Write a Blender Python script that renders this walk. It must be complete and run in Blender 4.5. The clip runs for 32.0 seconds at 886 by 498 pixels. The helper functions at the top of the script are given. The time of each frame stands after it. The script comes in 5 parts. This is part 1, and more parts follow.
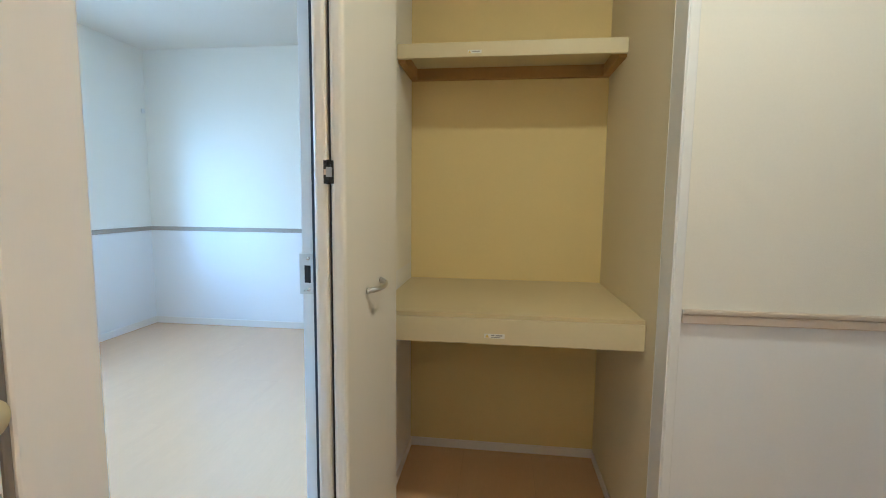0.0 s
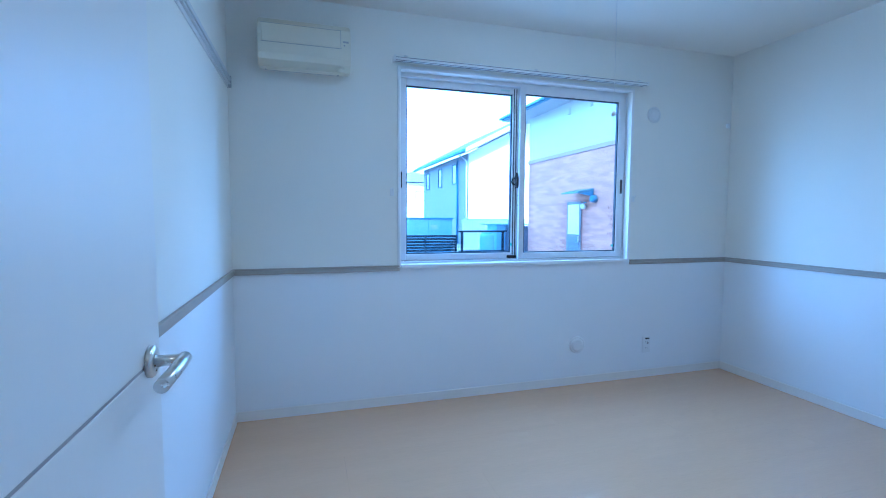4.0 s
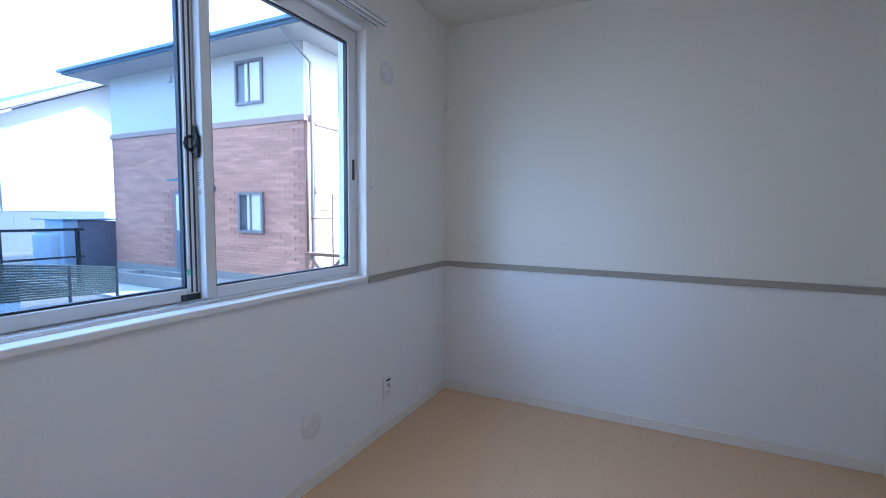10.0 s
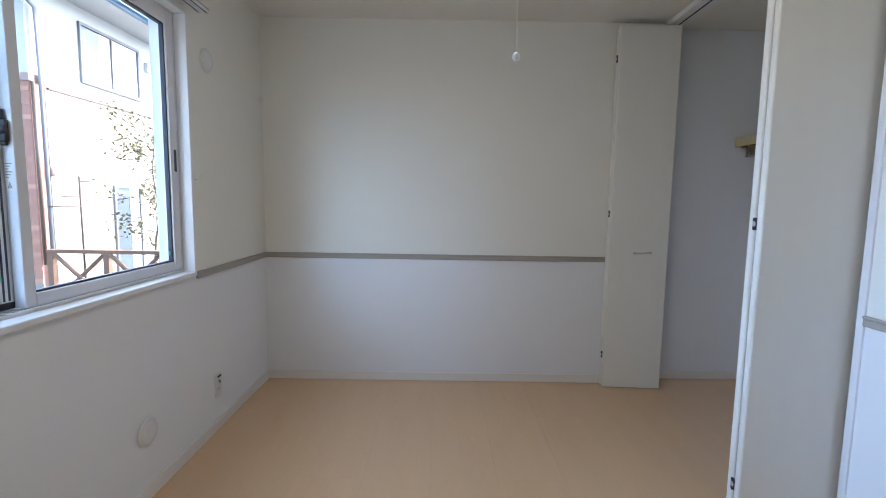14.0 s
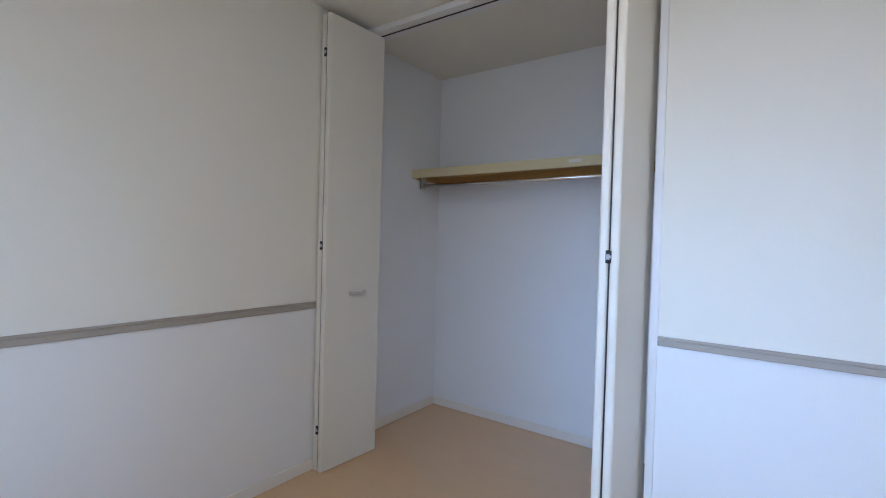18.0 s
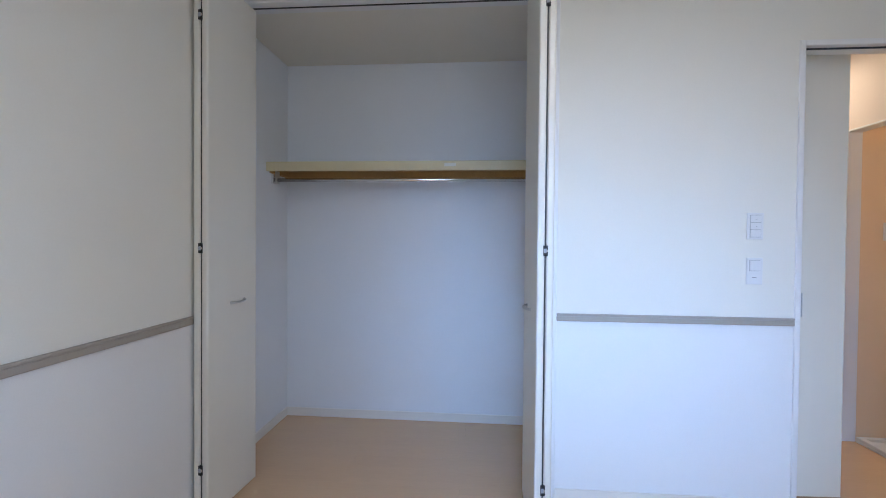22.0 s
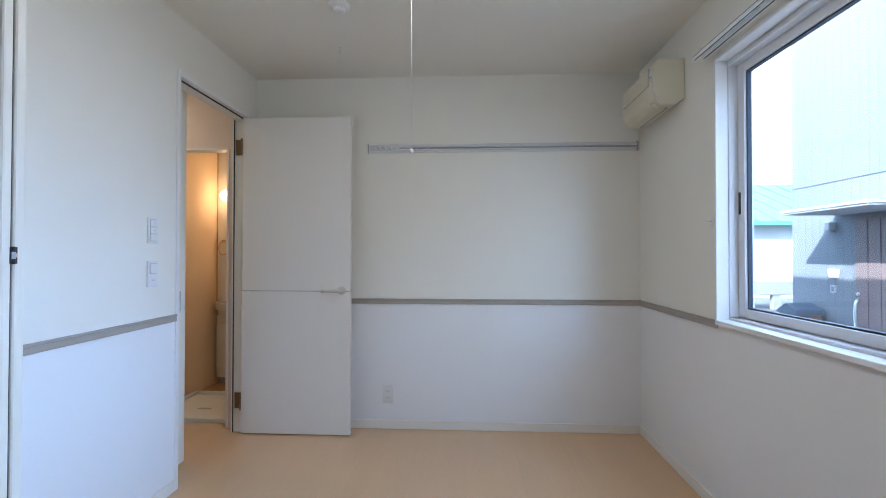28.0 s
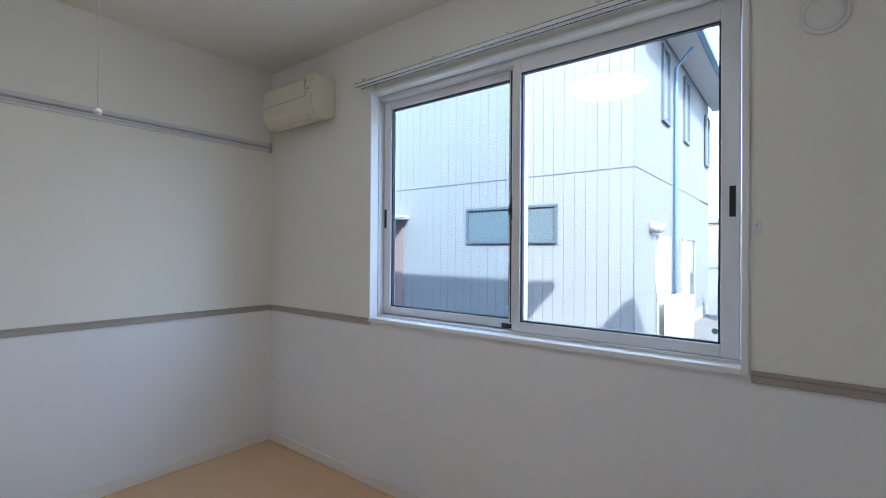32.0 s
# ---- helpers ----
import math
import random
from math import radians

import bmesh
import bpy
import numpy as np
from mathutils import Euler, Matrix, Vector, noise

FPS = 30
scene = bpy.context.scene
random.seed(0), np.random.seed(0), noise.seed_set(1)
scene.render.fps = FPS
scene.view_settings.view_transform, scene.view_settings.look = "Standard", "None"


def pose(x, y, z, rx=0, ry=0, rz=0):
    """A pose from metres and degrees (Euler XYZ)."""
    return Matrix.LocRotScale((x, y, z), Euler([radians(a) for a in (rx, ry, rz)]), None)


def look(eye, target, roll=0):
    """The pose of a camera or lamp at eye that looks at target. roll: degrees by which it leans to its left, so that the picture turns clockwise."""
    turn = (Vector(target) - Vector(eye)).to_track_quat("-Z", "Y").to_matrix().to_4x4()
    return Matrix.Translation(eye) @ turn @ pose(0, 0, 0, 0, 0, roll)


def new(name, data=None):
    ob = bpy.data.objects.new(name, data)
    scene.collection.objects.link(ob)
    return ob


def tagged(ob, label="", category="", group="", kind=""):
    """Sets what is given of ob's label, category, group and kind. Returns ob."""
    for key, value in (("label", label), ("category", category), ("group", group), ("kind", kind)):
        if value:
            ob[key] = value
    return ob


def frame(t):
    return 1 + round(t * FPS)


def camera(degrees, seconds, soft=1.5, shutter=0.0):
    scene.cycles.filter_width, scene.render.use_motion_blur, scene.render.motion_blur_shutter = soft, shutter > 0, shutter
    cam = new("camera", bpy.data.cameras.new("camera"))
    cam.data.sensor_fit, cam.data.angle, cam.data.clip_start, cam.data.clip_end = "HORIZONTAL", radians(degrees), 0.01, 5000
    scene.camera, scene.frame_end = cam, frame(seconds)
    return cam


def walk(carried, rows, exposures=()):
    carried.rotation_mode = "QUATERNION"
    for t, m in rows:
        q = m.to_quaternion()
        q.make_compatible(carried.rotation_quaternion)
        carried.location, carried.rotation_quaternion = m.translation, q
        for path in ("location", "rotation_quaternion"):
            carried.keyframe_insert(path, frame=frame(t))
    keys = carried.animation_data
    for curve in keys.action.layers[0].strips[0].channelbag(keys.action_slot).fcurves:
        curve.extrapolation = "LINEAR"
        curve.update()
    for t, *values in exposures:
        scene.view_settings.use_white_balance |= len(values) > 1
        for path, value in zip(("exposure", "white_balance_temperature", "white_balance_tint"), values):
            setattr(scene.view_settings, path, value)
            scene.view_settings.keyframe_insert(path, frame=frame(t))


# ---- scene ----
cam = camera(87.9, 32.0, soft=1.0)
PATH = [
    (0, (3.114, -0.254, 1.138), (2.872, 1.72, 0.93), 0.6),
    (0.4, (3.102, -0.211, 1.141), (2.639, 1.723, 0.931), 0.5),
    (0.5, (3.097, -0.197, 1.142), (2.567, 1.72, 0.937), 0.7),
    (1, (3.075, -0.117, 1.153), (2.202, 1.671, 0.948), 0.7),
    (1.2, (3.077, -0.062, 1.156), (2.058, 1.646, 0.946), 0.3),
    (1.5, (3.083, 0.028, 1.16), (1.864, 1.6, 0.957), 0.2),
    (2, (3.071, 0.141, 1.187), (1.558, 1.433, 0.984), 0.1),
    (2.5, (3.018, 0.209, 1.191), (1.279, 1.177, 0.991), 0.0),
    (2.6, (3.007, 0.224, 1.191), (1.243, 1.145, 0.989), -0.0),
    (2.8, (2.974, 0.257, 1.192), (1.163, 1.086, 1.005), -0.3),
    (3, (2.937, 0.297, 1.194), (1.092, 1.047, 1.004), -0.0),
    (3.3, (2.895, 0.355, 1.209), (1.017, 1.017, 1.02), 0.4),
    (3.4, (2.878, 0.365, 1.21), (0.992, 1.006, 1.028), 0.2),
    (3.5, (2.873, 0.372, 1.208), (0.98, 0.996, 1.038), 0.1),
    (4, (2.803, 0.403, 1.186), (0.891, 0.972, 1.047), 0.3),
    (4.5, (2.75, 0.42, 1.211), (0.823, 0.936, 1.069), 0.4),
    (6.5, (2.173, 0.52, 1.261), (0.259, 1.08, 1.101), 0.4),
    (7, (2.033, 0.6, 1.25), (0.155, 1.269, 1.086), 0.4),
    (7.5, (1.916, 0.645, 1.26), (0.104, 1.471, 1.083), 0.3),
    (8, (1.789, 0.707, 1.254), (0.077, 1.725, 1.078), 0.3),
    (8.5, (1.668, 0.773, 1.216), (0.123, 2.033, 1.058), 0.6),
    (9, (1.581, 0.841, 1.221), (0.215, 2.293, 1.06), 0.6),
    (9.5, (1.475, 0.826, 1.222), (0.342, 2.466, 1.061), 0.6),
    (10, (1.359, 0.753, 1.21), (0.476, 2.54, 1.051), 0.6),
    (10.5, (1.308, 0.693, 1.226), (0.567, 2.544, 1.069), 0.6),
    (11, (1.277, 0.638, 1.226), (0.669, 2.536, 1.058), 0.5),
    (11.5, (1.235, 0.572, 1.211), (0.736, 2.501, 1.044), 0.4),
    (12, (1.208, 0.518, 1.215), (0.808, 2.47, 1.041), 0.3),
    (12.5, (1.202, 0.458, 1.222), (0.899, 2.426, 1.039), 0.4),
    (13, (1.207, 0.41, 1.229), (0.988, 2.389, 1.042), 0.5),
    (13.5, (1.216, 0.402, 1.238), (1.083, 2.388, 1.039), 0.6),
    (14, (1.195, 0.433, 1.244), (1.201, 2.422, 1.038), 0.9),
    (14.5, (1.165, 0.511, 1.241), (1.312, 2.496, 1.045), 1.0),
    (16.5, (0.878, 1.123, 1.226), (1.934, 2.82, 1.146), 1.2),
    (17, (0.815, 1.279, 1.223), (2.078, 2.828, 1.16), 1.6),
    (17.5, (0.748, 1.444, 1.223), (2.212, 2.805, 1.182), 1.9),
    (18, (0.739, 1.602, 1.221), (2.366, 2.763, 1.185), 1.6),
    (18.5, (0.742, 1.741, 1.215), (2.488, 2.717, 1.195), 1.4),
    (19, (0.694, 1.898, 1.208), (2.54, 2.668, 1.187), 1.2),
    (19.5, (0.639, 2.024, 1.218), (2.537, 2.655, 1.2), 1.1),
    (20, (0.602, 2.103, 1.222), (2.532, 2.624, 1.195), 0.8),
    (20.5, (0.546, 2.194, 1.214), (2.497, 2.636, 1.18), 0.7),
    (21, (0.483, 2.263, 1.216), (2.449, 2.632, 1.173), 0.6),
    (21.5, (0.445, 2.276, 1.219), (2.423, 2.565, 1.177), 0.5),
    (22, (0.432, 2.289, 1.218), (2.424, 2.458, 1.184), 0.5),
    (22.5, (0.445, 2.329, 1.208), (2.445, 2.338, 1.189), 0.5),
    (23, (0.47, 2.428, 1.211), (2.457, 2.198, 1.209), 0.6),
    (23.5, (0.502, 2.532, 1.231), (2.431, 2.003, 1.227), 0.8),
    (24, (0.606, 2.6, 1.205), (2.395, 1.709, 1.227), 0.9),
    (24.5, (0.689, 2.622, 1.222), (2.278, 1.407, 1.253), 0.8),
    (25, (0.761, 2.685, 1.216), (2.061, 1.165, 1.262), 1.1),
    (25.5, (0.848, 2.774, 1.206), (1.784, 1.007, 1.278), 0.7),
    (26, (0.908, 2.822, 1.208), (1.535, 0.925, 1.284), 0.5),
    (26.5, (0.982, 2.891, 1.197), (1.404, 0.938, 1.267), 0.4),
    (28.5, (1.17, 3.183, 1.185), (1.189, 1.183, 1.204), -0.0),
    (29, (1.18, 3.203, 1.189), (1.067, 1.206, 1.205), 0.0),
    (29.5, (1.196, 3.18, 1.202), (0.874, 1.206, 1.201), 0.1),
    (30, (1.248, 3.126, 1.198), (0.696, 1.204, 1.194), 0.2),
    (30.5, (1.373, 3.049, 1.211), (0.548, 1.227, 1.2), 0.4),
    (31, (1.515, 2.986, 1.22), (0.414, 1.316, 1.216), 0.5),
    (31.5, (1.557, 2.884, 1.232), (0.218, 1.399, 1.224), 0.1),
    (32, (1.697, 2.77, 1.243), (0.121, 1.539, 1.254), 0.4),
]
EXPOSURES = [(0, 2.95, 4620, -2), (1, 2.95, 4350, -1), (2, 2.74, 4350, 0), (4.5, 2.05, 3800, 4), (6.5, 1.95, 4800, 10),
             (9, 1.66, 5050, 12), (11, 1.6, 5350, 13), (12, 1.72, 5830, 13), (13, 1.73, 5900, 12), (17, 1.93, 5950, 14), (20, 1.98, 5820, 14), (22, 2.12, 5680, 14), (23, 2.22, 5640, 13), (24.6, 2.26, 5380, 12), (26.2, 2.12, 5550, 12), (28.5, 1.86, 5750, 11), (29, 1.82, 5730, 11), (32, 1.57, 5820, 11)]
walk(cam, [(t, look(eye, target, roll)) for t, eye, target, roll in PATH], EXPOSURES)

# ---- light ----
SUN = Vector((1.0, 0.77, 0.89)).normalized()      # towards the sun
world = bpy.data.worlds.new("sky")
scene.world = world
world.use_nodes = True
wn = world.node_tree.nodes
sky = wn.new("ShaderNodeTexSky")
sky.sky_type = 'NISHITA'
sky.sun_disc = False
sky.sun_elevation = math.asin(SUN.z)
sky.sun_rotation = math.atan2(SUN.x, SUN.y)
sky.dust_density = 3.0
wn["Background"].inputs["Strength"].default_value = 0.15
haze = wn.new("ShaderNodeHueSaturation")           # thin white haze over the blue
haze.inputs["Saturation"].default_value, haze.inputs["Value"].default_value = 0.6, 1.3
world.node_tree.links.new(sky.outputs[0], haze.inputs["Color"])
veil = wn.new("ShaderNodeMix")                     # even bright haze of a thinly clouded sky
veil.data_type, veil.blend_type = 'RGBA', 'ADD'
veil.inputs[0].default_value = 1.0
veil.inputs[7].default_value = (3.4, 4.9, 7.0, 1)
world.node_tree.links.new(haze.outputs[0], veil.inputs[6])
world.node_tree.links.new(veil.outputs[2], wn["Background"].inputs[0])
sun_data = bpy.data.lights.new("sun", 'SUN')
sun_data.energy, sun_data.angle, sun_data.color = 4.6, radians(0.5), (1.0, 0.95, 0.87)
sun = new("sun", sun_data)
sun.matrix_world = look((0, 0, 0), -SUN)

# area lamps added at the window to strengthen its daylight: the open sky straight across the yard, the gaps
# beside the houses on either hand, and the paler light that the house fronts throw back
for name, spot, way, size, power, color, spread in (
        ("sky_across_yard", (-0.30, 1.84, 1.52), (1.0, -0.01, -0.30), (1.5, 1.1), 1.85, (0.35, 0.59, 1.0), 55),
        ("sky_by_siding_house", (-0.30, 1.25, 1.52), (0.42, 0.91, -0.24), (0.55, 1.1), 0.40, (0.55, 0.74, 1.0), 40),
        ("sky_by_brick_house", (-0.30, 2.30, 1.52), (0.42, -0.91, -0.25), (0.55, 1.1), 0.34, (0.56, 0.74, 1.0), 40),
        ("house_fronts", (-0.128, 1.79, 1.48), (1.0, 0.0, 0.04), (1.55, 1.05), 1.4, (1.0, 0.97, 0.95), 180)):
    lamp_data = bpy.data.lights.new(name, 'AREA')
    lamp_data.shape, lamp_data.size, lamp_data.size_y = 'RECTANGLE', *size
    lamp_data.energy, lamp_data.color, lamp_data.spread = power, color, radians(spread)
    new(name, lamp_data).matrix_world = look(spot, Vector(spot) + Vector(way))

CEIL = 2.41
LAMP = 3.3          # ceiling light of the room
BULB = 4.2          # globes over the washbasin, one in view and two added
HALL = 54.0          # downlight added out of view for the warm light in the hall

# ---- materials ----
MATS = {}


def mat(name, color, rough=0.6, metal=0.0, var=0.06, vscale=3.0, grain=0.03, gscale=90.0, bump=0.05, bscale=250.0,
        spec=0.5, stretch=(1, 1, 1), rand=0.0, island=0.0, coat=0.0, emit=0.0):
    """A surface: base colour with wide and fine variation, fine relief, and roughness that follows the grain."""
    m = bpy.data.materials.new(name)
    m.use_nodes = True
    n, l = m.node_tree.nodes, m.node_tree.links
    b = n["Principled BSDF"]
    tc = n.new("ShaderNodeTexCoord")
    mp = n.new("ShaderNodeMapping")
    mp.inputs["Scale"].default_value = stretch
    l.new(tc.outputs["Object"], mp.inputs[0])
    wide, fine = n.new("ShaderNodeTexNoise"), n.new("ShaderNodeTexNoise")
    wide.inputs["Scale"].default_value, fine.inputs["Scale"].default_value = vscale, gscale
    wide.inputs["Detail"].default_value = fine.inputs["Detail"].default_value = 4
    l.new(mp.outputs[0], wide.inputs["Vector"])
    l.new(mp.outputs[0], fine.inputs["Vector"])

    def math_node(op, a, c):
        q = n.new("ShaderNodeMath")
        q.operation = op
        for s, v in zip(q.inputs, (a, c)):
            if isinstance(v, float):
                s.default_value = v
            else:
                l.new(v, s)
        return q.outputs[0]
    a = math_node('MULTIPLY', math_node('SUBTRACT', wide.outputs["Fac"], 0.5), float(2 * var))
    c = math_node('MULTIPLY', math_node('SUBTRACT', fine.outputs["Fac"], 0.5), float(2 * grain))
    v = math_node('ADD', math_node('ADD', a, c), 1.0)
    if rand:
        oi = n.new("ShaderNodeObjectInfo")
        v = math_node('ADD', v, math_node('MULTIPLY', math_node('SUBTRACT', oi.outputs["Random"], 0.5), float(2 * rand)))
    if island:
        ge = n.new("ShaderNodeNewGeometry")
        v = math_node('ADD', v, math_node('MULTIPLY', math_node('SUBTRACT', ge.outputs["Random Per Island"], 0.5), float(2 * island)))
    hs = n.new("ShaderNodeHueSaturation")
    hs.inputs["Color"].default_value = (*color, 1)
    l.new(v, hs.inputs["Value"])
    l.new(hs.outputs[0], b.inputs["Base Color"])
    r = math_node('ADD', c, float(rough))
    l.new(r, b.inputs["Roughness"])
    b.inputs["Metallic"].default_value = metal
    b.inputs["Specular IOR Level"].default_value = spec
    b.inputs["Coat Weight"].default_value = coat
    b.inputs["Coat Roughness"].default_value = 0.06
    if bump:
        bt = n.new("ShaderNodeTexNoise")
        bt.inputs["Scale"].default_value = bscale
        bt.inputs["Detail"].default_value = 3
        l.new(mp.outputs[0], bt.inputs["Vector"])
        bp = n.new("ShaderNodeBump")
        bp.inputs["Strength"].default_value = bump
        bp.inputs["Distance"].default_value = 0.002
        l.new(bt.outputs["Fac"], bp.inputs["Height"])
        l.new(bp.outputs[0], b.inputs["Normal"])
    if emit:
        b.inputs["Emission Color"].default_value = (*color, 1)
        b.inputs["Emission Strength"].default_value = emit
    MATS[name] = m
    return m


def glass(name, tint, base=0.03, edge=0.55):
    """A pane: clear, with a sheen that grows towards grazing view."""
    m = bpy.data.materials.new(name)
    m.use_nodes = True
    n, l = m.node_tree.nodes, m.node_tree.links
    n.remove(n["Principled BSDF"])
    tr, gl, lw, mx = (n.new("ShaderNode" + k) for k in ("BsdfTransparent", "BsdfGlossy", "LayerWeight", "MixShader"))
    pw, ma = n.new("ShaderNodeMath"), n.new("ShaderNodeMath")
    pw.operation, ma.operation = 'POWER', 'MULTIPLY_ADD'
    tr.inputs[0].default_value = (*tint, 1)
    gl.inputs["Roughness"].default_value = 0.0
    l.new(lw.outputs["Facing"], pw.inputs[0])
    pw.inputs[1].default_value = 5.0
    l.new(pw.outputs[0], ma.inputs[0])
    ma.inputs[1].default_value, ma.inputs[2].default_value = edge, base
    l.new(ma.outputs[0], mx.inputs[0])
    l.new(tr.outputs[0], mx.inputs[1])
    l.new(gl.outputs[0], mx.inputs[2])
    l.new(mx.outputs[0], n["Material Output"].inputs[0])
    return m


def glow(name, color, strength):
    m = bpy.data.materials.new(name)
    m.use_nodes = True
    b = m.node_tree.nodes["Principled BSDF"]
    b.inputs["Base Color"].default_value = (0.85, 0.85, 0.85, 1)
    b.inputs["Emission Color"].default_value = (*color, 1)
    b.inputs["Emission Strength"].default_value = strength
    return m


PAPER_UP = mat("cream_wallpaper", (0.86, 0.838, 0.765), 0.8, var=0.02, vscale=1.2, grain=0.02, gscale=140, bump=0.25, bscale=420, spec=0.25)
PAPER_LOW = mat("white_wallpaper", (0.86, 0.86, 0.86), 0.75, var=0.02, vscale=1.2, grain=0.02, gscale=140, bump=0.25, bscale=420, spec=0.25)
PAPER_CLOSET = mat("pale_closet_wallpaper", (0.85, 0.86, 0.875), 0.8, var=0.02, grain=0.02, gscale=140, bump=0.25, bscale=420, spec=0.25)
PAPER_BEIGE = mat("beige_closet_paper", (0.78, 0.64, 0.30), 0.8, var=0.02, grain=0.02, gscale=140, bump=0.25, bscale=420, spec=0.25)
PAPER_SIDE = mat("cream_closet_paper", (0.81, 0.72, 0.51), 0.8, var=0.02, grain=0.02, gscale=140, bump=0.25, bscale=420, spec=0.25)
# washing place: warm lamp light is put into the peach of this paper
PAPER_WASH = mat("lamplit_peach_paper", (0.85, 0.65, 0.45), 0.8, var=0.02, grain=0.02, gscale=140, bump=0.25, bscale=420, spec=0.25)
# south hall wall only: the peach tint carries the warm hall light
PAPER_HALL = mat("lamplit_pale_peach_paper", (0.78, 0.68, 0.63), 0.8, var=0.02, vscale=1.2, grain=0.02, gscale=140, bump=0.25, bscale=420, spec=0.25)
PAPER_CEIL = mat("cream_ceiling_paper", (0.86, 0.825, 0.745), 0.85, var=0.02, vscale=1.0, grain=0.03, gscale=160, bump=0.35, bscale=300, spec=0.2)
TRIM = mat("white_trim", (0.85, 0.85, 0.84), 0.45, var=0.01, grain=0.01, bump=0.02, bscale=120)
BASE = mat("ivory_baseboard", (0.84, 0.80, 0.74), 0.45, var=0.03, grain=0.02, bump=0.03, stretch=(1, 1, 8))
RAIL = mat("taupe_rail", (0.40, 0.36, 0.31), 0.5, var=0.04, grain=0.05, gscale=60, bump=0.05)
LEAF = mat("white_door_sheet", (0.82, 0.80, 0.76), 0.38, var=0.012, grain=0.01, bump=0.03, bscale=60, stretch=(8, 8, 0.5))
# white sheet whose blue tint stands in for cool light falling on it
COOL_LIT = mat("cool_lit_white_sheet", (0.83, 0.845, 0.885), 0.4, var=0.012, grain=0.01, bump=0.03, bscale=60, stretch=(8, 8, 0.5))
BIFOLD = mat("cream_door_sheet", (0.83, 0.80, 0.715), 0.42, var=0.012, grain=0.012, bump=0.03, bscale=60, stretch=(8, 8, 0.5))
PLANK = mat("maple_flooring", (0.70, 0.465, 0.265), 0.13, var=0.05, vscale=1.6, grain=0.05, gscale=26, bump=0.03, bscale=60, stretch=(6, 0.5, 6), rand=0.008, spec=0.5, coat=0.3)
GROOVE = mat("floor_joint", (0.52, 0.34, 0.19), 0.7)
CHROME = mat("satin_metal", (0.68, 0.68, 0.66), 0.28, metal=1.0, var=0.02, grain=0.02, bump=0.0)
STEEL = mat("polished_rod", (0.75, 0.75, 0.75), 0.15, metal=1.0, var=0.01, grain=0.01, bump=0.0)
ROD = mat("grey_metal_rod", (0.82, 0.82, 0.82), 0.24, metal=1.0, var=0.02, grain=0.02, bump=0.0)
GOLD = mat("polished_brass", (0.80, 0.58, 0.26), 0.25, metal=1.0, bump=0.0)
BRASS = mat("bronze_hinge", (0.25, 0.185, 0.12), 0.4, metal=1.0, bump=0.0)
INLAY = mat("satin_silver_inlay", (0.42, 0.42, 0.42), 0.4, metal=0.7, bump=0.0)
BLACK = mat("black_plastic", (0.02, 0.02, 0.022), 0.45, bump=0.02)
WHITE_PL = mat("white_plastic", (0.80, 0.80, 0.79), 0.4, var=0.01, grain=0.01, bump=0.01)
AC_PL = mat("aged_ivory_plastic", (0.74, 0.70, 0.56), 0.45, var=0.03, grain=0.015, bump=0.01)
GREY_PL = mat("grey_plastic", (0.42, 0.42, 0.42), 0.5)
ALU = mat("white_window_frame", (0.74, 0.74, 0.75), 0.4, var=0.012, grain=0.01, bump=0.01)
RUBBER = mat("dark_gasket", (0.03, 0.04, 0.06), 0.6)
SHELF = mat("ivory_shelf_board", (0.68, 0.595, 0.37), 0.5, var=0.02, grain=0.02, bump=0.03)
SHELFTOP = mat("beige_shelf_laminate", (0.60, 0.50, 0.28), 0.5, var=0.03, grain=0.03, bump=0.03)
PLY = mat("raw_lauan_wood", (0.46, 0.27, 0.085), 0.65, var=0.12, vscale=5, grain=0.1, gscale=40, bump=0.15, stretch=(1, 6, 1))
PAN = mat("white_pan_plastic", (0.74, 0.73, 0.70), 0.4, bump=0.02)
CERAMIC = mat("white_basin", (0.82, 0.82, 0.80), 0.12, var=0.01, grain=0.0, bump=0.0)
STICKER = mat("sticker_paper", (0.78, 0.77, 0.72), 0.6)
STICKER_Y = mat("yellow_print", (0.75, 0.55, 0.12), 0.6)
PRINT = mat("grey_print", (0.35, 0.35, 0.34), 0.6)
CORD = mat("white_cord", (0.75, 0.75, 0.73), 0.7)
PANE = glass("clear_pane", (0.95, 0.97, 0.97))
PANE_SCREEN = glass("screened_pane", (0.82, 0.88, 0.925))
LAMP_GLOW = glow("lamp_diffuser", (1.0, 0.93, 0.82), LAMP)
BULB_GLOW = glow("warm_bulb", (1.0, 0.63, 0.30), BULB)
HALL_GLOW = glow("unseen_hall_downlight", (1.0, 0.785, 0.50), HALL)
MIRROR = mat("mirror_glass", (0.85, 0.85, 0.85), 0.02, metal=1.0, var=0.0, grain=0.0, bump=0.0)

# ---- building blocks ----
BASES = {}


def box(bm, x0, y0, z0, x1, y1, z1, bevel=0.0, seg=2):
    vs = [bm.verts.new((x, y, z)) for x in (x0, x1) for y in (y0, y1) for z in (z0, z1)]
    fs = [bm.faces.new([vs[i] for i in q]) for q in ((0, 1, 3, 2), (4, 6, 7, 5), (0, 4, 5, 1), (2, 3, 7, 6), (0, 2, 6, 4), (1, 5, 7, 3))]
    if bevel:
        es = list({e for f in fs for e in f.edges})
        bmesh.ops.bevel(bm, geom=es, offset=bevel, segments=seg, affect='EDGES', profile=0.5)
    return fs


def boxes(*args, bevel=0.0):
    bm = bmesh.new()
    for a in args:
        box(bm, *a, bevel=bevel)
    return bm


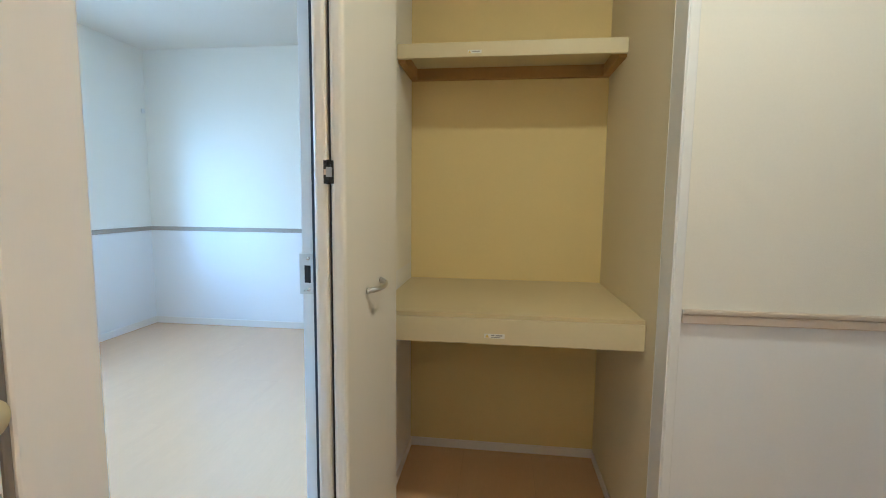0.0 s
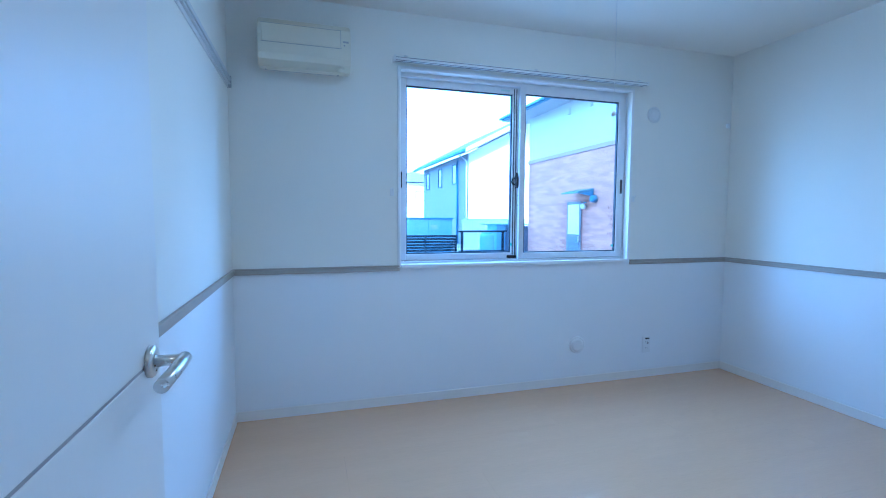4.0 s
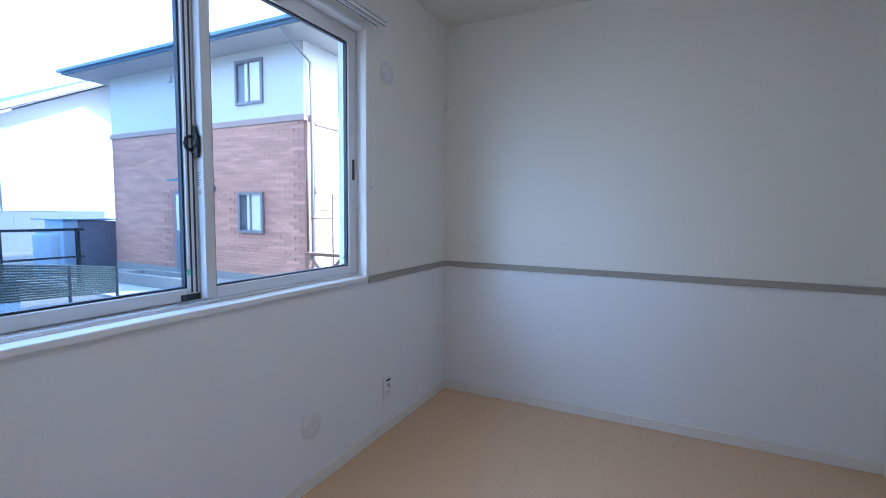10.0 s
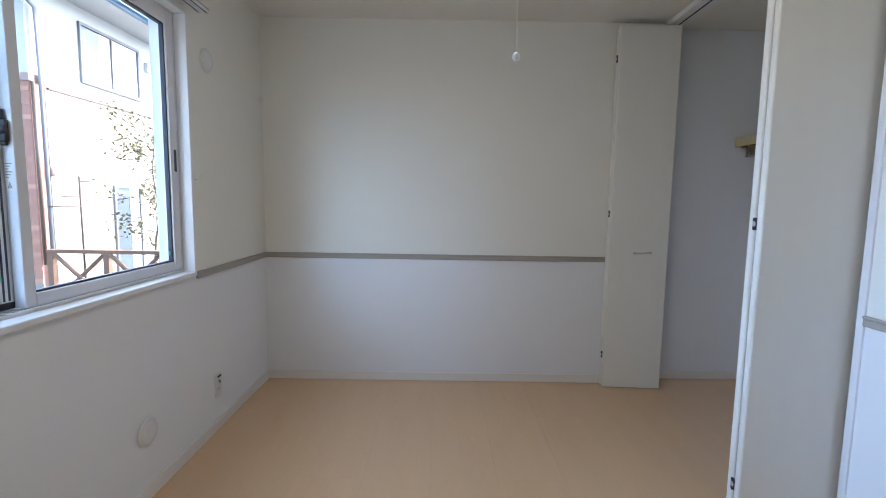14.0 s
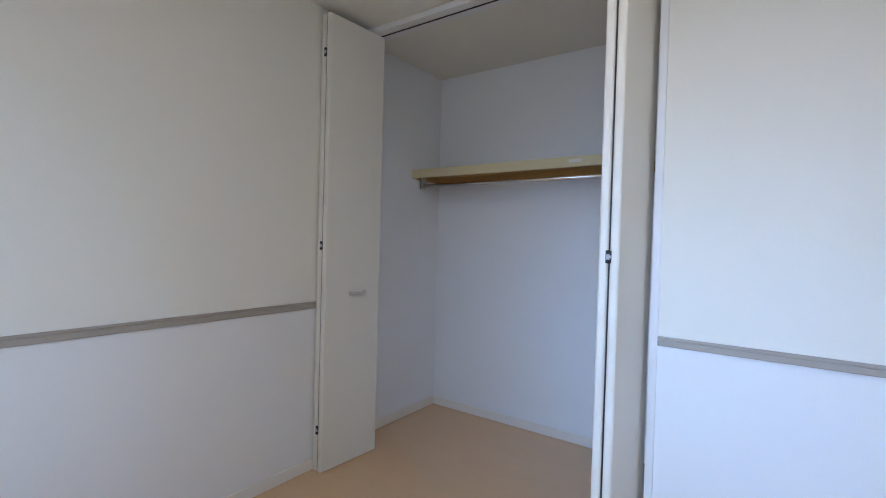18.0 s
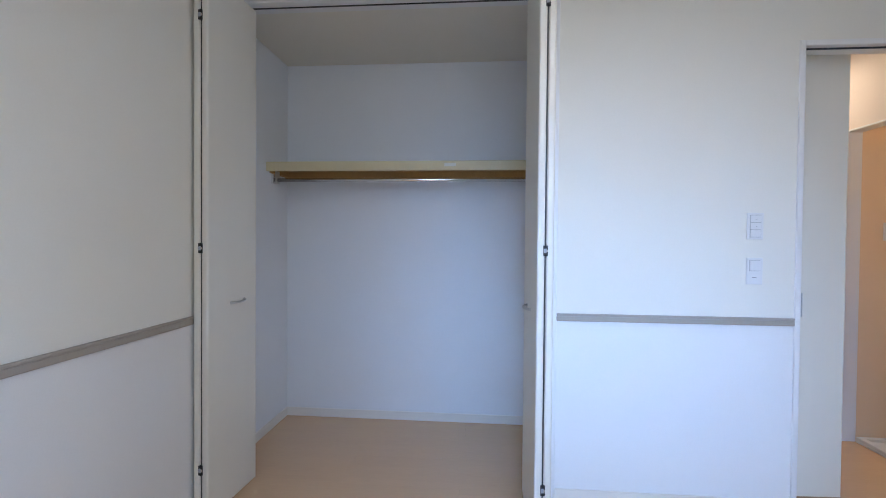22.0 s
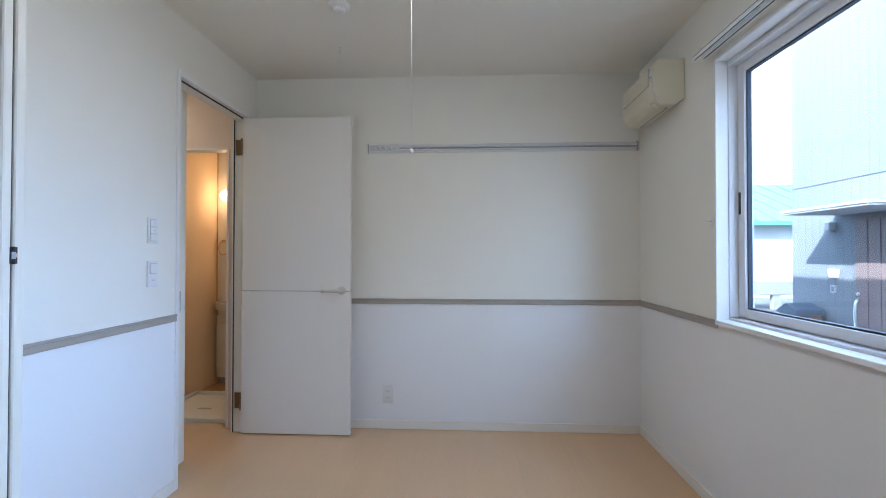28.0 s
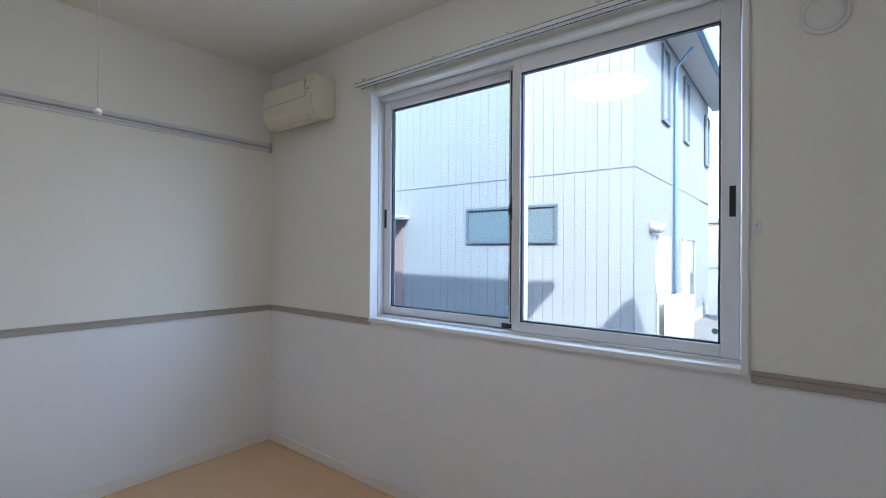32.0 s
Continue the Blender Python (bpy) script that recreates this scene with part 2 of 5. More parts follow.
def tube(bm, pts, r, n=10, r_end=None):
    """A round bar along a line of points, closed at its ends."""
    pts = [Vector(p) for p in pts]
    rings = []
    for i, p in enumerate(pts):
        d = (pts[min(i + 1, len(pts) - 1)] - pts[max(i - 1, 0)]).normalized()
        up = Vector((0, 0, 1)) if abs(d.z) < 0.9 else Vector((1, 0, 0))
        a = d.cross(up).normalized()
        b = d.cross(a)
        rr = r if r_end is None else r + (r_end - r) * i / (len(pts) - 1)
        rings.append([bm.verts.new(p + rr * (math.cos(2 * math.pi * k / n) * a + math.sin(2 * math.pi * k / n) * b)) for k in range(n)])
    for q, w in zip(rings, rings[1:]):
        for k in range(n):
            f = bm.faces.new((q[k], q[(k + 1) % n], w[(k + 1) % n], w[k]))
            f.smooth = True
    bm.faces.new(rings[0][::-1])
    bm.faces.new(rings[-1])
    return bm


def lathe(bm, centre, axis, profile, n=32):
    """A turned body: profile rows of (radius, distance along the axis)."""
    c, ax = Vector(centre), Vector(axis).normalized()
    up = Vector((0, 0, 1)) if abs(ax.z) < 0.9 else Vector((1, 0, 0))
    a = ax.cross(up).normalized()
    b = ax.cross(a)
    rings = []
    for r, h in profile:
        if r < 1e-6:
            rings.append([bm.verts.new(c + h * ax)])
        else:
            rings.append([bm.verts.new(c + h * ax + r * (math.cos(2 * math.pi * k / n) * a + math.sin(2 * math.pi * k / n) * b)) for k in range(n)])
    for q, w in zip(rings, rings[1:]):
        for k in range(n):
            j = (k + 1) % n
            if len(q) == 1 and len(w) == 1:
                continue
            if len(q) == 1:
                f = bm.faces.new((q[0], w[j], w[k]))
            elif len(w) == 1:
                f = bm.faces.new((q[k], q[j], w[0]))
            else:
                f = bm.faces.new((q[k], q[j], w[j], w[k]))
            f.smooth = True
    return bm


def prism(bm, outline, axis, lo, hi):
    """An outline of 2D points pushed along an axis: the outline's two numbers are the other two axes in order."""
    def at(p, v):
        q = list(p)
        q.insert("xyz".index(axis), v)
        return bm.verts.new(q)
    a, b = [at(p, lo) for p in outline], [at(p, hi) for p in outline]
    bm.faces.new(a)
    bm.faces.new(b[::-1])
    for i in range(len(a)):
        j = (i + 1) % len(a)
        bm.faces.new((a[i], b[i], b[j], a[j]))
    return bm


def mesh_of(name, bm, material, base):
    bmesh.ops.recalc_face_normals(bm, faces=bm.faces[:])
    bmesh.ops.translate(bm, verts=bm.verts[:], vec=-Vector(base))
    me = bpy.data.meshes.new(name)
    bm.to_mesh(me)
    bm.free()
    for q in material if isinstance(material, (list, tuple)) else (material,):
        me.materials.append(q)
    return me


def thing(name, base, label, category, group="", kind=""):
    """An empty at a thing's base, for its parts."""
    ob = new(name)
    ob.empty_display_size = 0.1
    ob.location = base
    BASES[ob.name] = Vector(base)
    return tagged(ob, label, category, group, kind)


def solid(name, bm, material, base, label, category, group="", kind=""):
    """A thing that is one mesh."""
    ob = new(name, mesh_of(name, bm, material, base))
    ob.location = base
    BASES[ob.name] = Vector(base)
    return tagged(ob, label, category, group, kind)


def part(name, bm, material, parent, label=""):
    base = BASES[parent.name]
    ob = new(name, mesh_of(name, bm, material, base))
    ob.parent = parent
    BASES[ob.name] = base
    return tagged(ob, label)


def structure(name, bm, material, label, category):
    return solid(name, bm, material, (0, 0, 0), label, category, kind="structure")


RZ = 0.866          # joint of the two wallpapers, behind the rail


def wall(name, pieces, label, low=None, up=None, split=True):
    """A wall out of boxes; white paper below the rail, cream above."""
    bm = bmesh.new()
    for x0, y0, z0, x1, y1, z1 in pieces:
        if split and z0 < RZ < z1:
            parts = ((z0, RZ, 0), (RZ, z1, 1))
        else:
            parts = ((z0, z1, 1 if z0 >= RZ - 0.01 or not split else 0),)
        for a, b, k in parts:
            for f in box(bm, x0, y0, a, x1, y1, b):
                f.material_index = k
    return structure(name, bm, [low or PAPER_LOW, up or PAPER_UP], label, "wall")


# ---- walls, ceiling ----
W_Y0, W_Y1, W_Z0, W_Z1 = 0.963, 2.622, 0.89, 2.075       # window opening
D_Y0, D_Y1, D_Z = 0.118, 0.864, 2.10                     # room door opening
C_Y0, C_Y1, C_Z = 1.968, 3.535, 2.375                     # closet opening
EX0, EX1 = 2.62, 2.722                                    # east wall
wall("wall_west", [(-0.16, -0.14, -0.2, 0, W_Y0 - 0.018, 2.7), (-0.16, W_Y1 + 0.018, -0.2, 0, 3.76, 2.7),
                   (-0.16, W_Y0 - 0.018, -0.2, 0, W_Y1 + 0.018, W_Z0 - 0.018), (-0.16, W_Y0 - 0.018, W_Z1 + 0.018, 0, W_Y1 + 0.018, 2.7)],
     "window wall papered white below and cream above a rail")
wall("wall_north", [(0, 3.535, -0.2, 2.64, 3.76, 2.7)],
     "plain wall papered white below and cream above a rail")
wall("wall_closet_north", [(2.64, 3.632, -0.2, 3.62, 3.76, 2.7)], "plain pale side wall of the closet", PAPER_CLOSET, PAPER_CLOSET)
wall("wall_south", [(0, -0.14, -0.2, EX1, 0, 2.7)], "plain wall papered white below and cream above a rail")
wall("wall_east", [(EX0, 0.0, 0, EX1, D_Y0 - 0.022, CEIL), (EX0, D_Y0 - 0.022, D_Z + 0.022, EX1, D_Y1 + 0.022, CEIL),
                   (EX0, D_Y1 + 0.022, 0, EX1, C_Y0 - 0.027, CEIL), (EX0, C_Y0 - 0.027, C_Z + 0.027, EX1, C_Y1, CEIL)],
     "wall with a door and a wide closet opening, two wallpapers")
wall("wall_closet_east", [(3.51, 1.79, -0.2, 3.64, 3.632, CEIL)], "plain pale back wall of the closet", PAPER_CLOSET, PAPER_CLOSET)
wall("wall_closet_south", [(EX1, 1.79, -0.2, 3.51, 1.86, CEIL)], "plain pale wall between the two closets", PAPER_CLOSET, PAPER_CLOSET)
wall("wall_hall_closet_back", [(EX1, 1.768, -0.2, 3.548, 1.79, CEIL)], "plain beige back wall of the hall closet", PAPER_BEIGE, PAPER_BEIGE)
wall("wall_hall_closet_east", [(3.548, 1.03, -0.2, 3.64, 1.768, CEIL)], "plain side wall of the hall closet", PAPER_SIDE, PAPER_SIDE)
wall("wall_hall_north", [(3.548, 0.95, -0.2, 4.7, 1.03, CEIL), (EX1, 0.95, 2.375, 3.548, 1.03, CEIL)], "hall wall papered white below and cream above a rail")
wall("wall_hall_east", [(4.6, -0.1, -0.2, 4.7, 0.95, CEIL)], "plain wall that ends the hall")
wall("wall_hall_south", [(3.47, -0.02, -0.2, 4.6, 0.06, CEIL), (2.79, -0.02, 1.915, 3.47, 0.06, CEIL), (EX1, -0.01, -0.2, 2.79, 0.06, CEIL)],
     "hall wall with the opening of the washing place", PAPER_HALL, PAPER_HALL)
wall("wall_wash_west", [(2.68, -1.57, -0.2, 2.80, -0.01, CEIL)], "plain side wall of the washing place", PAPER_LOW, PAPER_LOW)
wall("wall_wash_east", [(3.47, -1.57, -0.2, 3.58, -0.02, CEIL)], "plain side wall of the washing place", PAPER_WASH, PAPER_WASH)
wall("wall_wash_south", [(2.68, -1.67, -0.2, 3.58, -1.57, CEIL)], "plain wall behind the washbasin", PAPER_WASH, PAPER_WASH)
structure("ceiling", boxes((-0.16, -1.67, CEIL, 4.7, 3.76, CEIL + 0.14)), PAPER_CEIL, "cream papered ceiling", "ceiling")

# floor: base sheet with the boards laid on it
structure_floor = structure("floor", boxes((-0.16, -1.67, -0.2, 4.7, 3.76, -0.012)), GROOVE, "light maple flooring boards with fine joints", "floor")

# ---- trim: rails, baseboards, casings ----


def strip(name, pieces, material, label, category, bevel=0.003):
    return structure(name, boxes(*pieces, bevel=bevel), material, label, category)


def rail_run(name, pieces, low=0.85, material=RAIL, label="taupe wooden rail along the wall"):
    """A rail with a rounded top bead and a groove along it."""
    bm = bmesh.new()
    for x0, y0, x1, y1 in pieces:
        box(bm, x0, y0, low, x1, y1, low + 0.024, bevel=0.003)
        if abs(x1 - x0) < 0.03:
            s = 0.003 if x0 < 1 else -0.003
            box(bm, min(x0, x0 + s), y0, low + 0.0242, max(x1, x1 + s) if s > 0 else x1, y1, low + 0.036, bevel=0.003)
        else:
            s = 0.003 if y0 < 0.5 else -0.003
            box(bm, x0, y0 + (s if s < 0 else 0), low + 0.0242, x1, y1 + (s if s > 0 else 0), low + 0.036, bevel=0.003)
    return structure(name, bm, material, label, "rail")


rail_run("rail_west", [(0.0, 0.012, 0.012, 0.955), (0.0, 2.648, 0.012, 3.523)])
rail_run("rail_north", [(0.0, 3.523, 2.62, 3.535)])
rail_run("rail_south", [(0.0, 0.0, 2.60, 0.012)])
rail_run("rail_east", [(2.608, 0.89, 2.62, 1.938)])
rail_run("rail_hall", [(3.575, 0.938, 4.6, 0.95)], 0.838, mat("beige_rail", (0.60, 0.51, 0.42), 0.5, var=0.04, grain=0.05, gscale=60, bump=0.05), "beige wooden rail along the hall wall")

strip("baseboard", [(0.0, 0.008, 0, 0.008, 3.527, 0.058), (0.0, 3.527, 0, 2.64, 3.535, 0.058), (0.0, 0.0, 0, 2.58, 0.008, 0.058),
                    (2.612, 0.89, 0, 2.62, 1.938, 0.058),
                    (2.64, 3.624, 0, 3.51, 3.632, 0.058), (3.502, 1.868, 0, 3.51, 3.624, 0.058), (EX1, 1.86, 0, 3.51, 1.868, 0.058),
                    (3.575, 0.942, 0, 4.6, 0.95, 0.058), (EX1, 1.76, 0, 3.548, 1.768, 0.04), (3.542, 1.04, 0, 3.548, 1.76, 0.04), (EX1, 1.04, 0, EX1 + 0.006, 1.76, 0.04)],
      BASE, "narrow ivory baseboard", "baseboard", 0.002)

# room door: jambs, head, casing, strike plate
strip("door_frame_1", [(EX0 - 0.010, D_Y0 - 0.025, 0, EX1 + 0.008, D_Y0, D_Z + 0.025), (EX0 - 0.008, D_Y1, 0, EX1 + 0.008, D_Y1 + 0.025, D_Z + 0.025),
                       (EX0 - 0.008, D_Y0, D_Z, EX1 + 0.008, D_Y1, D_Z + 0.025),
                       (2.7215, D_Y0, 0, 2.7302, D_Y0 + 0.010, D_Z), (2.652, D_Y1 - 0.008, 0, 2.675, D_Y1, D_Z), (2.652, D_Y0, D_Z - 0.008, 2.675, D_Y1, D_Z)],
      TRIM, "white door frame with a narrow stop", "door frame")
strip("door_seal_1", [(2.7160, D_Y0, 0, 2.7212, D_Y0 + 0.009, D_Z - 0.008), (2.644, D_Y1 - 0.006, 0, 2.6515, D_Y1, D_Z - 0.008), (2.644, D_Y0 + 0.008, D_Z - 0.007, 2.6515, D_Y1 - 0.006, D_Z)],
      RUBBER, "dark rubber seal in the door frame", "seal", 0.001)
strike = thing("strike_plate", (2.645, D_Y1, 0.93), "satin metal strike plate let into the door frame", "strike plate")
part("plate", boxes((2.606, D_Y1 - 0.0025, 0.895, 2.643, D_Y1, 1.0), bevel=0.001), CHROME, strike)
part("slot", boxes((2.620, D_Y1 - 0.0035, 0.925, 2.636, D_Y1 - 0.0024, 0.97)), BLACK, strike, "dark latch slot")
for z in (0.907, 0.988):
    part("screw", lathe(bmesh.new(), (2.630, D_Y1 - 0.0025, z), (0, -1, 0), [(0.0045, 0), (0.004, 0.001), (0, 0.0012)], 12), STEEL, strike)

# room closet: frame, track
strip("closet_frame_1", [(EX0 - 0.006, C_Y0 - 0.03, 0, EX1 + 0.004, C_Y0, C_Z), (EX0 - 0.006, C_Y0 - 0.03, C_Z, EX1 + 0.004, C_Y1 - 0.002, C_Z + 0.03)],
      TRIM, "white frame round the closet opening", "frame")
strip("closet_track_1", [(2.664, C_Y0, C_Z - 0.004, 2.671, C_Y1 - 0.004, C_Z)], BLACK, "dark running track under the closet head", "track", 0.0)
# hall closet: frame, track
strip("closet_frame_2", [(3.5455, 0.946, 0, 3.548, 1.035, 2.372), (3.5485, 0.942, 0, 3.573, 0.95, 2.372)], TRIM, "white frame of the hall closet", "frame")
strip("closet_track_2", [(EX1, 0.985, 2.366, 3.545, 0.992, 2.375)], BLACK, "dark running track over the hall closet", "track", 0.0)
# washing place opening: white lining with a taupe edge
strip("opening_frame_1", [(2.785, -0.0055, 0, 2.803, 0.0645, 1.915), (3.46, -0.025, 0, 3.472, 0.064, 1.915), (2.785, -0.025, 1.906, 3.472, 0.0645, 1.918)], COOL_LIT, "white lining of the washing place opening", "frame")
strip("opening_edge_1", [(2.79, -0.0122, 0, 2.8022, -0.0055, 1.906)], mat("dark_taupe_edge", (0.19, 0.17, 0.16), 0.5, var=0.03), "taupe edge strip of the opening", "trim", 0.002)

# white door folded back along the side wall of the washing place
d2 = thing("door_2", (2.80, -0.4, 0.0), "white flush door standing open along the washing place wall", "door", kind="structure")
part("leaf", boxes((2.766, -0.76, 0.008, 2.8012, -0.0135, 0.9435), (2.766, -0.76, 0.9485, 2.8012, -0.0135, 1.90)), COOL_LIT, d2)
part("inlay", boxes((2.766, -0.76, 0.9435, 2.8006, -0.0135, 0.9485)), INLAY, d2, "thin grey inlay line")

# ---- planks ----
PLANK_W, PLANK_L, PLANK_X = 0.303, 1.818, 0.249
plank_meshes = {}


def lay(x0, y0, x1, y1, shift=0):
    """Boards along y, staggered, cut at the edges of the area."""
    i = math.floor((x0 - PLANK_X) / PLANK_W)
    while PLANK_X + i * PLANK_W < x1:
        a, b = max(x0, PLANK_X + i * PLANK_W), min(x1, PLANK_X + (i + 1) * PLANK_W)
        y = 2.384 + (i - 1) * 0.606 + shift
        y -= PLANK_L * math.ceil((y - y0) / PLANK_L)
        while y < y1:
            c, d = max(y0, y), min(y1, y + PLANK_L)
            if d - c > 0.03 and b - a > 0.01:
                key = (round(b - a, 3), round(d - c, 3))
                if key not in plank_meshes:
                    w, h = key
                    plank_meshes[key] = mesh_of("plank", boxes((0.0001, 0.0001, -0.012, w - 0.0001, h - 0.0001, 0.0), bevel=0.0002), PLANK, (0, 0, 0))
                ob = new("plank", plank_meshes[key])
                ob.location = (a, c, 0)
                ob.parent = structure_floor
            y += PLANK_L
        i += 1


# ---- window ----


def window_unit():
    w = thing("window_1", (-0.06, 1.80, W_Z0), "wide white sliding window with two panes", "window", kind="structure")
    # wooden lining and casing on the room side
    part("window_frame", boxes((-0.044, W_Y0 - 0.02, W_Z0 - 0.02, 0.012, W_Y0, W_Z1 + 0.02), (-0.044, W_Y1, W_Z0 - 0.02, 0.012, W_Y1 + 0.02, W_Z1 + 0.02),
                               (-0.044, W_Y0, W_Z1, 0.012, W_Y1, W_Z1 + 0.02), bevel=0.003), TRIM, w, "white wooden lining")
    part("window_sill", boxes((-0.044, W_Y0 - 0.001, W_Z0 - 0.022, 0.02, W_Y1 + 0.001, W_Z0), bevel=0.004), TRIM, w, "white sill")
    # metal frame with two sliding grooves
    part("outer_frame", boxes((-0.155, W_Y0 - 0.016, W_Z0 - 0.016, -0.045, W_Y0 + 0.003, W_Z1 + 0.016), (-0.155, W_Y1 - 0.003, W_Z0 - 0.016, -0.045, W_Y1 + 0.016, W_Z1 + 0.016),
                              (-0.155, W_Y0 + 0.003, W_Z0 - 0.016, -0.045, W_Y1 - 0.003, W_Z0 + 0.01), (-0.155, W_Y0 + 0.003, W_Z1 - 0.024, -0.045, W_Y1 - 0.003, W_Z1 + 0.016),
                              bevel=0.002), ALU, w)
    part("sill_track", boxes((-0.07, W_Y0 + 0.004, W_Z0 + 0.006, -0.066, W_Y1 - 0.004, W_Z0 + 0.013), (-0.052, W_Y0 + 0.004, W_Z0 + 0.006, -0.047, W_Y1 - 0.004, W_Z0 + 0.013),
                             (-0.115, W_Y0 + 0.004, W_Z0 + 0.006, -0.111, W_Y1 - 0.004, W_Z0 + 0.013), bevel=0.001), STEEL, w, "bright metal running track")

    def sash(name, y0, y1, x0, x1, left, right, label, clear):
        z0, z1 = W_Z0 + 0.015, W_Z1 - 0.02
        s = part(name, boxes((x0, y0, z0, x1, y0 + left, z1), (x0, y1 - right, z0, x1, y1, z1),
                             (x0, y0 + left, z0, x1, y1 - right, z0 + 0.04), (x0, y0 + left, z1 - 0.045, x1, y1 - right, z1), bevel=0.003), ALU, w, label)
        g = 0.007
        a, b, c, d = y0 + left, y1 - right, z0 + 0.04, z1 - 0.045
        xm = (x0 + x1) / 2
        part("gasket", boxes((xm - 0.009, a, c, xm + 0.009, a + g, d), (xm - 0.009, b - g, c, xm + 0.009, b, d), (xm - 0.009, a + g, c, xm + 0.009, b - g, c + g),
                             (xm - 0.009, a + g, d - g, xm + 0.009, b - g, d)), RUBBER, s, "dark rubber gasket")
        p = part("pane", boxes((xm - 0.002, a, c, xm + 0.002, b, d)), clear, s, "clear glass pane")
        return s
    inner = sash("sash_inner", 1.785, W_Y1 - 0.008, -0.080, -0.045, 0.038, 0.054, "", PANE)
    outer = sash("sash_outer", W_Y0 + 0.004, 1.822, -0.124, -0.084, 0.049, 0.074, "", PANE_SCREEN)
    # crescent lock on the meeting stile
    lock = boxes((-0.080, 1.769, 1.394, -0.053, 1.7845, 1.458), (-0.076, 1.773, 1.384, -0.057, 1.7845, 1.396), bevel=0.004)
    prism(lock, [(-0.077, 1.45), (-0.060, 1.45), (-0.066, 1.486), (-0.074, 1.489)], 'y', 1.771, 1.782)
    lathe(lock, (-0.062, 1.770, 1.428), (0, -1, 0), [(0.013, 0), (0.012, 0.004), (0.0, 0.006)], 16)
    tube(lock, [(-0.078, 1.772, 1.452), (-0.081, 1.760, 1.451), (-0.082, 1.751, 1.443), (-0.082, 1.747, 1.430), (-0.082, 1.751, 1.416), (-0.081, 1.760, 1.409), (-0.078, 1.772, 1.408)], 0.0055, 10)
    part("crescent_lock", lock, BLACK, inner, "black crescent lock")
    part("finger_pull", boxes((-0.0455, 2.5845, 1.362, -0.0435, 2.6025, 1.462), bevel=0.001), BLACK, inner, "black recessed finger pull")
    for y in (1.755, 1.772):
        part("groove", boxes((-0.0846, y, 0.93, -0.083, y + 0.0065, W_Z1 - 0.03)), RUBBER, outer, "dark groove along the stile")
    part("finger_pull", boxes((-0.0845, 0.972, 1.37, -0.0825, 0.989, 1.47), bevel=0.001), BLACK, outer, "black recessed finger pull")
    part("stopper", boxes((-0.084, 1.7165, 0.907, -0.0765, 1.7845, 0.927), bevel=0.002), BLACK, outer, "black sash stopper")
    part("sticker", boxes((-0.0775, 1.7845, 1.255, -0.0515, 1.7852, 1.34)), STICKER, inner, "printed white instruction sticker")
    bars = bmesh.new()
    for k in range(6):
        box(bars, -0.0745, 1.7842, 1.332 - 0.008 * k, -0.0545 - 0.005 * (k % 3), 1.7845, 1.3355 - 0.008 * k)
    prism(bars, [(-0.071, 1.262), (-0.057, 1.262), (-0.064, 1.283)], 'y', 1.7842, 1.7845)
    part("print", bars, PRINT, inner, "small grey printed lines")
    dot = lathe(bmesh.new(), (-0.0604, 2.543, 0.985), (1, 0, 0), [(0.010, 0), (0.009, 0.0006), (0, 0.0008)], 20)
    part("round_sticker", dot, mat("green_sticker", (0.25, 0.62, 0.5), 0.5), inner, "small round green sticker")
    part("round_sticker", lathe(bmesh.new(), (-0.0839, 1.749, 1.0), (1, 0, 0), [(0.010, 0), (0.009, 0.0006), (0, 0.0008)], 20), MATS["green_sticker"], outer, "small round green sticker")
    part("label", boxes((-0.0839, 1.66, 2.024, -0.0835, 1.725, 2.036)), mat("pale_green_label", (0.55, 0.68, 0.66), 0.5), outer, "pale green printed label")
    return w


window_unit()

# outer sill of the window and plain cladding of this building are outside the view; its unseen upper storey and eaves
# are shaped to throw the shade
upper = thing("own_house", (1.5, -4.0, 2.7), "unseen upper storey and roof of this house, shaped for their shadow", "house", kind="structure")
UPW = mat("own_siding", (0.22, 0.21, 0.20), 0.7)
part("wall", boxes((-0.2, -10.0, 2.7, 6.5, 3.1, 5.95)), UPW, upper)
part("low_roof", boxes((-0.2, 3.1, 2.7, 6.5, 3.8, 2.8)), UPW, upper)
part("roof", boxes((-0.25, -10.3, 5.95, 6.8, 3.82, 6.09)), UPW, upper)
part("lower_wall", boxes((-0.2, -10.0, -0.55, 6.5, -1.68, 2.7), (-0.2, -1.68, -0.55, 6.5, 3.80, -0.2), (4.72, -1.68, -0.2, 6.5, 3.8, 2.7), (-0.16, 3.765, -0.2, 4.72, 3.80, 2.7),
                         (-0.2, -1.68, -0.2, 2.67, -0.145, 2.7), (2.67, -1.68, -0.2, 4.72, -1.675, 2.7)), UPW, upper)

# never in view; placed and sized to cast the second shadow on the siding house
nb = thing("unseen_neighbour_house", (3.5, 6.8, -0.55), "unseen plain house next door, added for its shadow", "house", kind="structure")
part("wall", boxes((0.0, 5.33, -0.55, 7.0, 8.4, 5.9)), UPW, nb)
part("roof", boxes((-0.02, 5.3, 5.9, 7.1, 8.5, 6.06)), UPW, nb)

